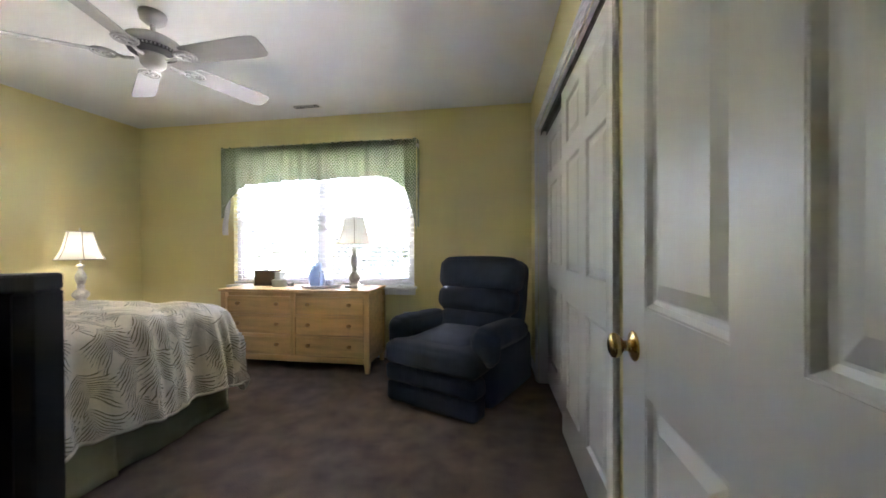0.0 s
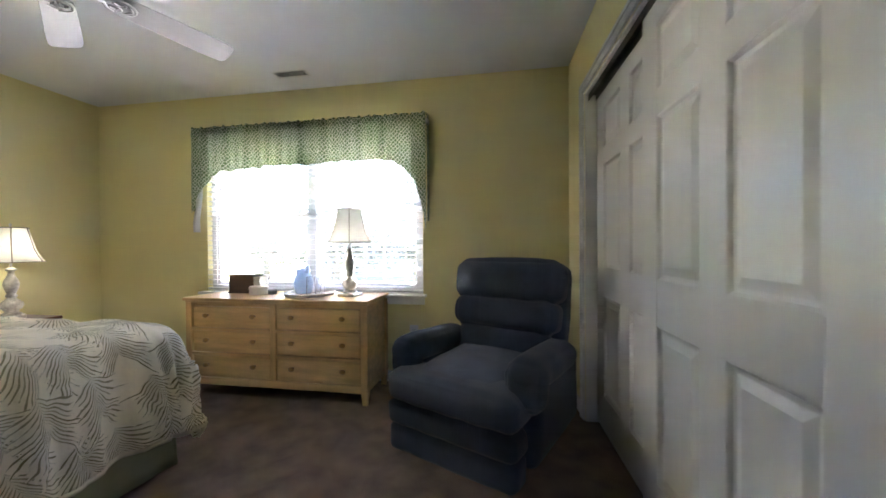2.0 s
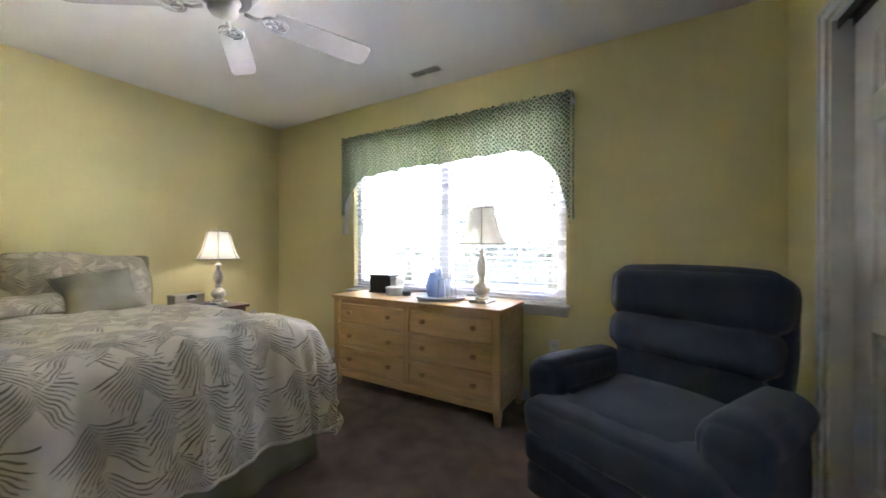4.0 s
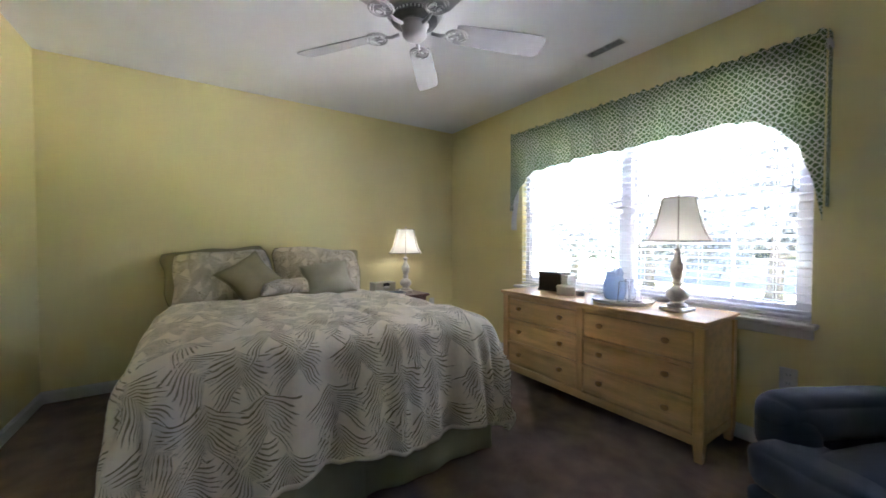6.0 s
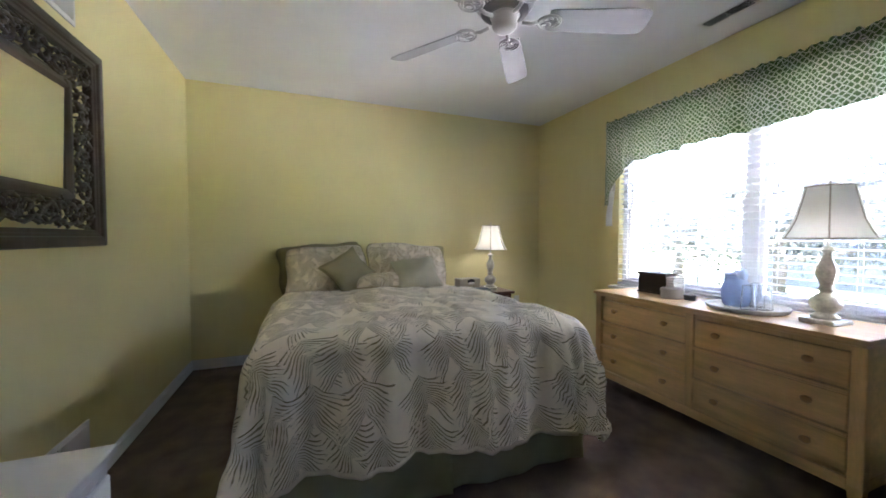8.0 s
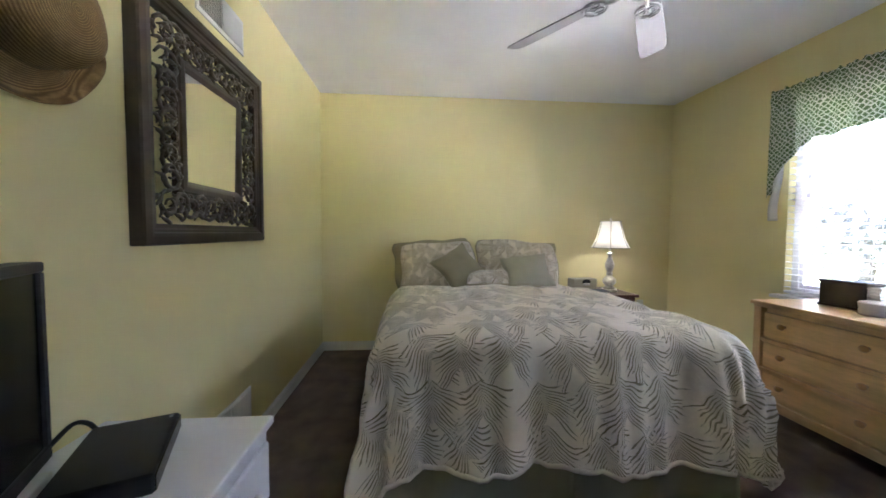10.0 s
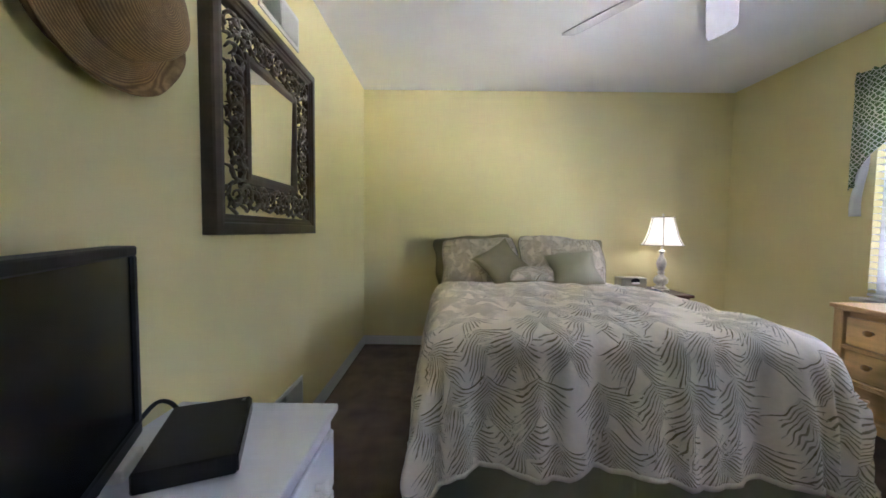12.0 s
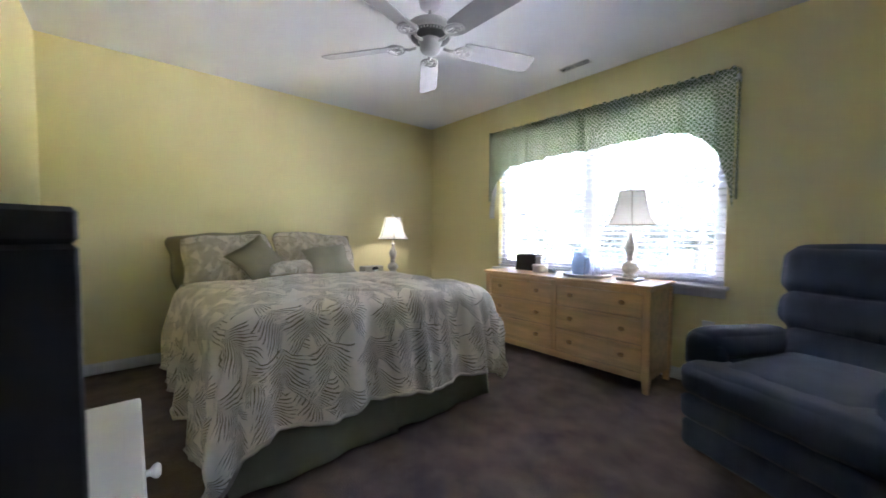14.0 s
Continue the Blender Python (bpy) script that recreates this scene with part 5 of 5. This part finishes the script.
part("cord", tube([(0.044, 0, 0.012), (0.075, 0.004, 0.006), (0.11, -0.01, 0.005), (0.15, -0.02, 0.005)], 0.0025, 8), M_BLACK, adapter, "thin black cord", smooth=True)
cable = put("cable", tube(smoothed([(-1.20, 0.535, KZ + 0.024), (-1.225, 0.485, KZ + 0.050), (-1.22, 0.452, KZ + 0.055), (-1.18, 0.444, KZ + 0.035), (-1.12, 0.447, KZ + 0.012), (-1.06, 0.455, KZ + 0.006), (-0.98, 0.465, KZ + 0.006), (-0.90, 0.50, KZ + 0.006)]), 0.0055, 8), M_BLACK, smooth=True)
tagged(cable, "black cable lying behind the set-top box on the chest", "cable")


# ---- outlets ----
def outlet(m, label):
    ob = base("outlet", m, label, "outlet", group="wall outlets", kind="structure")
    part("plate", box(-0.036, 0.036, -0.006, -0.0005, -0.058, 0.058, bevel=0.002), M_PLATE, ob)
    for z in (-0.022, 0.022):
        s = part("socket", rounded(0.034, 0.004, 0.028, 0.0018, m=pose(0, -0.0065, z), n=3), M_PLATE, ob)
        for x in (-0.007, 0.007):
            # thin dark chips give the shade within the slots
            part("slot", box(x - 0.001, x + 0.001, -0.0092, -0.0088, z - 0.005, z + 0.005), M_SLOT_SHADE, s)
    return ob


outlet(pose(-0.735, YW, 0.405), "cream duplex wall outlet below the window")
outlet(pose(XL, 3.60, 0.40, 0, 0, 90), "cream duplex wall outlet beside the nightstand")

# dried palm over the closet door
fr_ob = base("dried_fronds", pose(XR + 0.047, 1.93, 2.17), "dark dried palm fronds hanging above the closet", "dried fronds")
for k in range(9):
    a = -0.9 + 0.22 * k
    part("frond", tube([(-0.012, 0.0, 0.10), (-0.022, 0.06 * math.sin(a), 0.04), (-0.018, 0.13 * math.sin(a), -0.03 - 0.01 * (k % 3))], [0.003, 0.006, 0.001], 6), M_FEATHER, fr_ob)


# ---- outdoors ----
M_LAWN = mat("lawn_grass", (0.17, 0.20, 0.09), 0.9, vary=0.3, scale=1.5, fine=30, bump=0.4, dist=0.03)
# M_PAVE is kept very pale for the bounce off the added slab.
M_PAVE = mat("pale_concrete", (0.70, 0.68, 0.65), 0.9, vary=0.1, scale=2, fine=60, bump=0.2)
M_SIDING = mat("blue_grey_siding", (0.17, 0.20, 0.32), 0.7, vary=0.08, scale=1.2, bump=0.1)
M_ROOF = mat("asphalt_shingle", (0.07, 0.07, 0.075), 0.9, vary=0.2, scale=4, bump=0.3)
# Leaf green is dulled to blue-grey; the veil of glare is in the colour.
M_LEAF = mat("glare_veiled_leaf", (0.078, 0.090, 0.092), 0.6, vary=0.3, scale=1.2, bump=0, translucent=0.3)
M_BARK = mat("tree_bark", (0.11, 0.10, 0.09), 0.9, vary=0.3, scale=8, bump=0.6, dist=0.01)
M_DARKPANE = mat("dark_house_pane", (0.03, 0.035, 0.04), 0.08, bump=0)
GZ = -0.30
tagged(put("ground", boxes((-400, 400, -400, 600, GZ - 0.2, GZ)), M_LAWN), "mown green lawn outside the window", "lawn", kind="structure")
# Added reflector slab: throws sunlight up through the window onto the ceiling.
tagged(put("pavement", boxes((-14, 12, 4.4, 9.4, GZ, GZ + 0.03)), M_PAVE), "pale slab added outside the window to bounce sunlight onto the ceiling", "pavement", kind="structure")
tagged(put("wall_foundation", boxes((XL - T, 1.4, YB - T, YW + T, GZ, -0.1), (-1.7, 1.4, -1.6, YB - T, GZ, -0.1)), M_PAVE), "plain concrete foundation under the house", "foundation", kind="structure")


def house(m, w, d, h, label):
    ob = base("neighbour_house", m, label, "house")
    part("wall", boxes((-w / 2, w / 2, 0, d, 0, h)), M_SIDING, ob)
    bm = bmesh.new()
    for k in range(int(h / 0.16)):
        add_box(bm, -w / 2 - 0.012, w / 2 + 0.012, -0.022, -0.001, 0.02 + 0.16 * k, 0.165 + 0.16 * k)
    tagged(part("siding_board", bm, M_SIDING, ob), kind="stuff")
    roof = bmesh.new()
    v = [roof.verts.new(p) for p in ((-w / 2 - 0.3, -0.4, h), (w / 2 + 0.3, -0.4, h), (w / 2 + 0.3, d + 0.4, h), (-w / 2 - 0.3, d + 0.4, h), (-w / 2 - 0.3, d / 2, h + 2.2), (w / 2 + 0.3, d / 2, h + 2.2))]
    for q in ((0, 1, 5, 4), (2, 3, 4, 5), (0, 4, 3), (1, 2, 5), (3, 2, 1, 0)):
        roof.faces.new([v[i] for i in q])
    part("roof", roof, M_ROOF, ob)
    for x in (-w * 0.36, -w * 0.12, w * 0.12, w * 0.36):
        for z in (0.8,):
            wn = part("window", boxes((x - 0.55, x + 0.55, -0.06, -0.023, z, z + 0.09), (x - 0.55, x + 0.55, -0.06, -0.023, z + 1.41, z + 1.5), (x - 0.55, x - 0.46, -0.06, -0.023, z + 0.09, z + 1.41), (x + 0.46, x + 0.55, -0.06, -0.023, z + 0.09, z + 1.41), (x - 0.46, x + 0.46, -0.05, -0.023, z + 0.72, z + 0.78)), M_VINYL, ob)
            part("pane", boxes((x - 0.46, x + 0.46, -0.03, -0.024, z + 0.09, z + 1.41)), M_DARKPANE, wn)
    return ob


house(pose(-1.9, 14.6, GZ), 11.6, 7.0, 2.8, "single-storey house with blue-grey siding seen through the blinds")


def tree(x, y, height, spread, seed, label):
    r = random.Random(seed)
    ob = base("tree", pose(x, y, GZ), label, "tree", group="trees outside the window")
    bm = bmesh.new()
    add_tube(bm, [(0, 0, -0.02), (0.05, 0.02, height * 0.2), (0.0, 0.06, height * 0.45), (0.1, 0.0, height * 0.85)], [0.20, 0.15, 0.11, 0.03], 10)
    tips = []
    for k in range(11):
        a, z = k * 2.4, height * (0.24 + 0.05 * k)
        ln = spread * (0.9 - 0.045 * k)
        p2 = (ln * 0.55 * math.cos(a), ln * 0.55 * math.sin(a), z + 0.25)
        p3 = (ln * math.cos(a), ln * math.sin(a), z + 0.45)
        add_tube(bm, [(0, 0, z), p2, p3], [0.06, 0.035, 0.01], 6)
        tips += [p2, p3]
    part("trunk", bm, M_BARK, ob, smooth=True)
    verts, faces = [], []
    for k in range(5200):
        c = r.choice(tips)
        q = Vector((r.gauss(0, 1), r.gauss(0, 1), r.gauss(0, 0.7))) * spread * 0.20 + Vector(c)
        rot = Euler((r.random() * 6, r.random() * 6, r.random() * 6)).to_matrix()
        sz = 0.05 + 0.05 * r.random()
        i = len(verts)
        verts += [tuple(q + rot @ Vector(v)) for v in ((-sz, 0, 0), (0, -sz * 0.5, 0.01), (sz, 0, 0), (0, sz * 0.5, 0.01))]
        faces.append((i, i + 1, i + 2, i + 3))
    me = bpy.data.meshes.new("crown")
    me.from_pydata(verts, [], faces)
    me.materials.append(M_LEAF)
    cr = new("crown", me)
    cr.parent = ob
    tagged(cr, kind="stuff")
    return ob


for k, (x, y, h, sp) in enumerate(((-0.6, 11.2, 4.2, 2.0), (-2.7, 11.9, 4.4, 2.1), (-5.6, 12.3, 3.3, 2.0), (-8.4, 12.6, 2.9, 1.9), (1.9, 12.6, 4.2, 2.0))):
    tree(x, y, h, sp, k + 1, "small leafy green tree on the lawn outside the window")
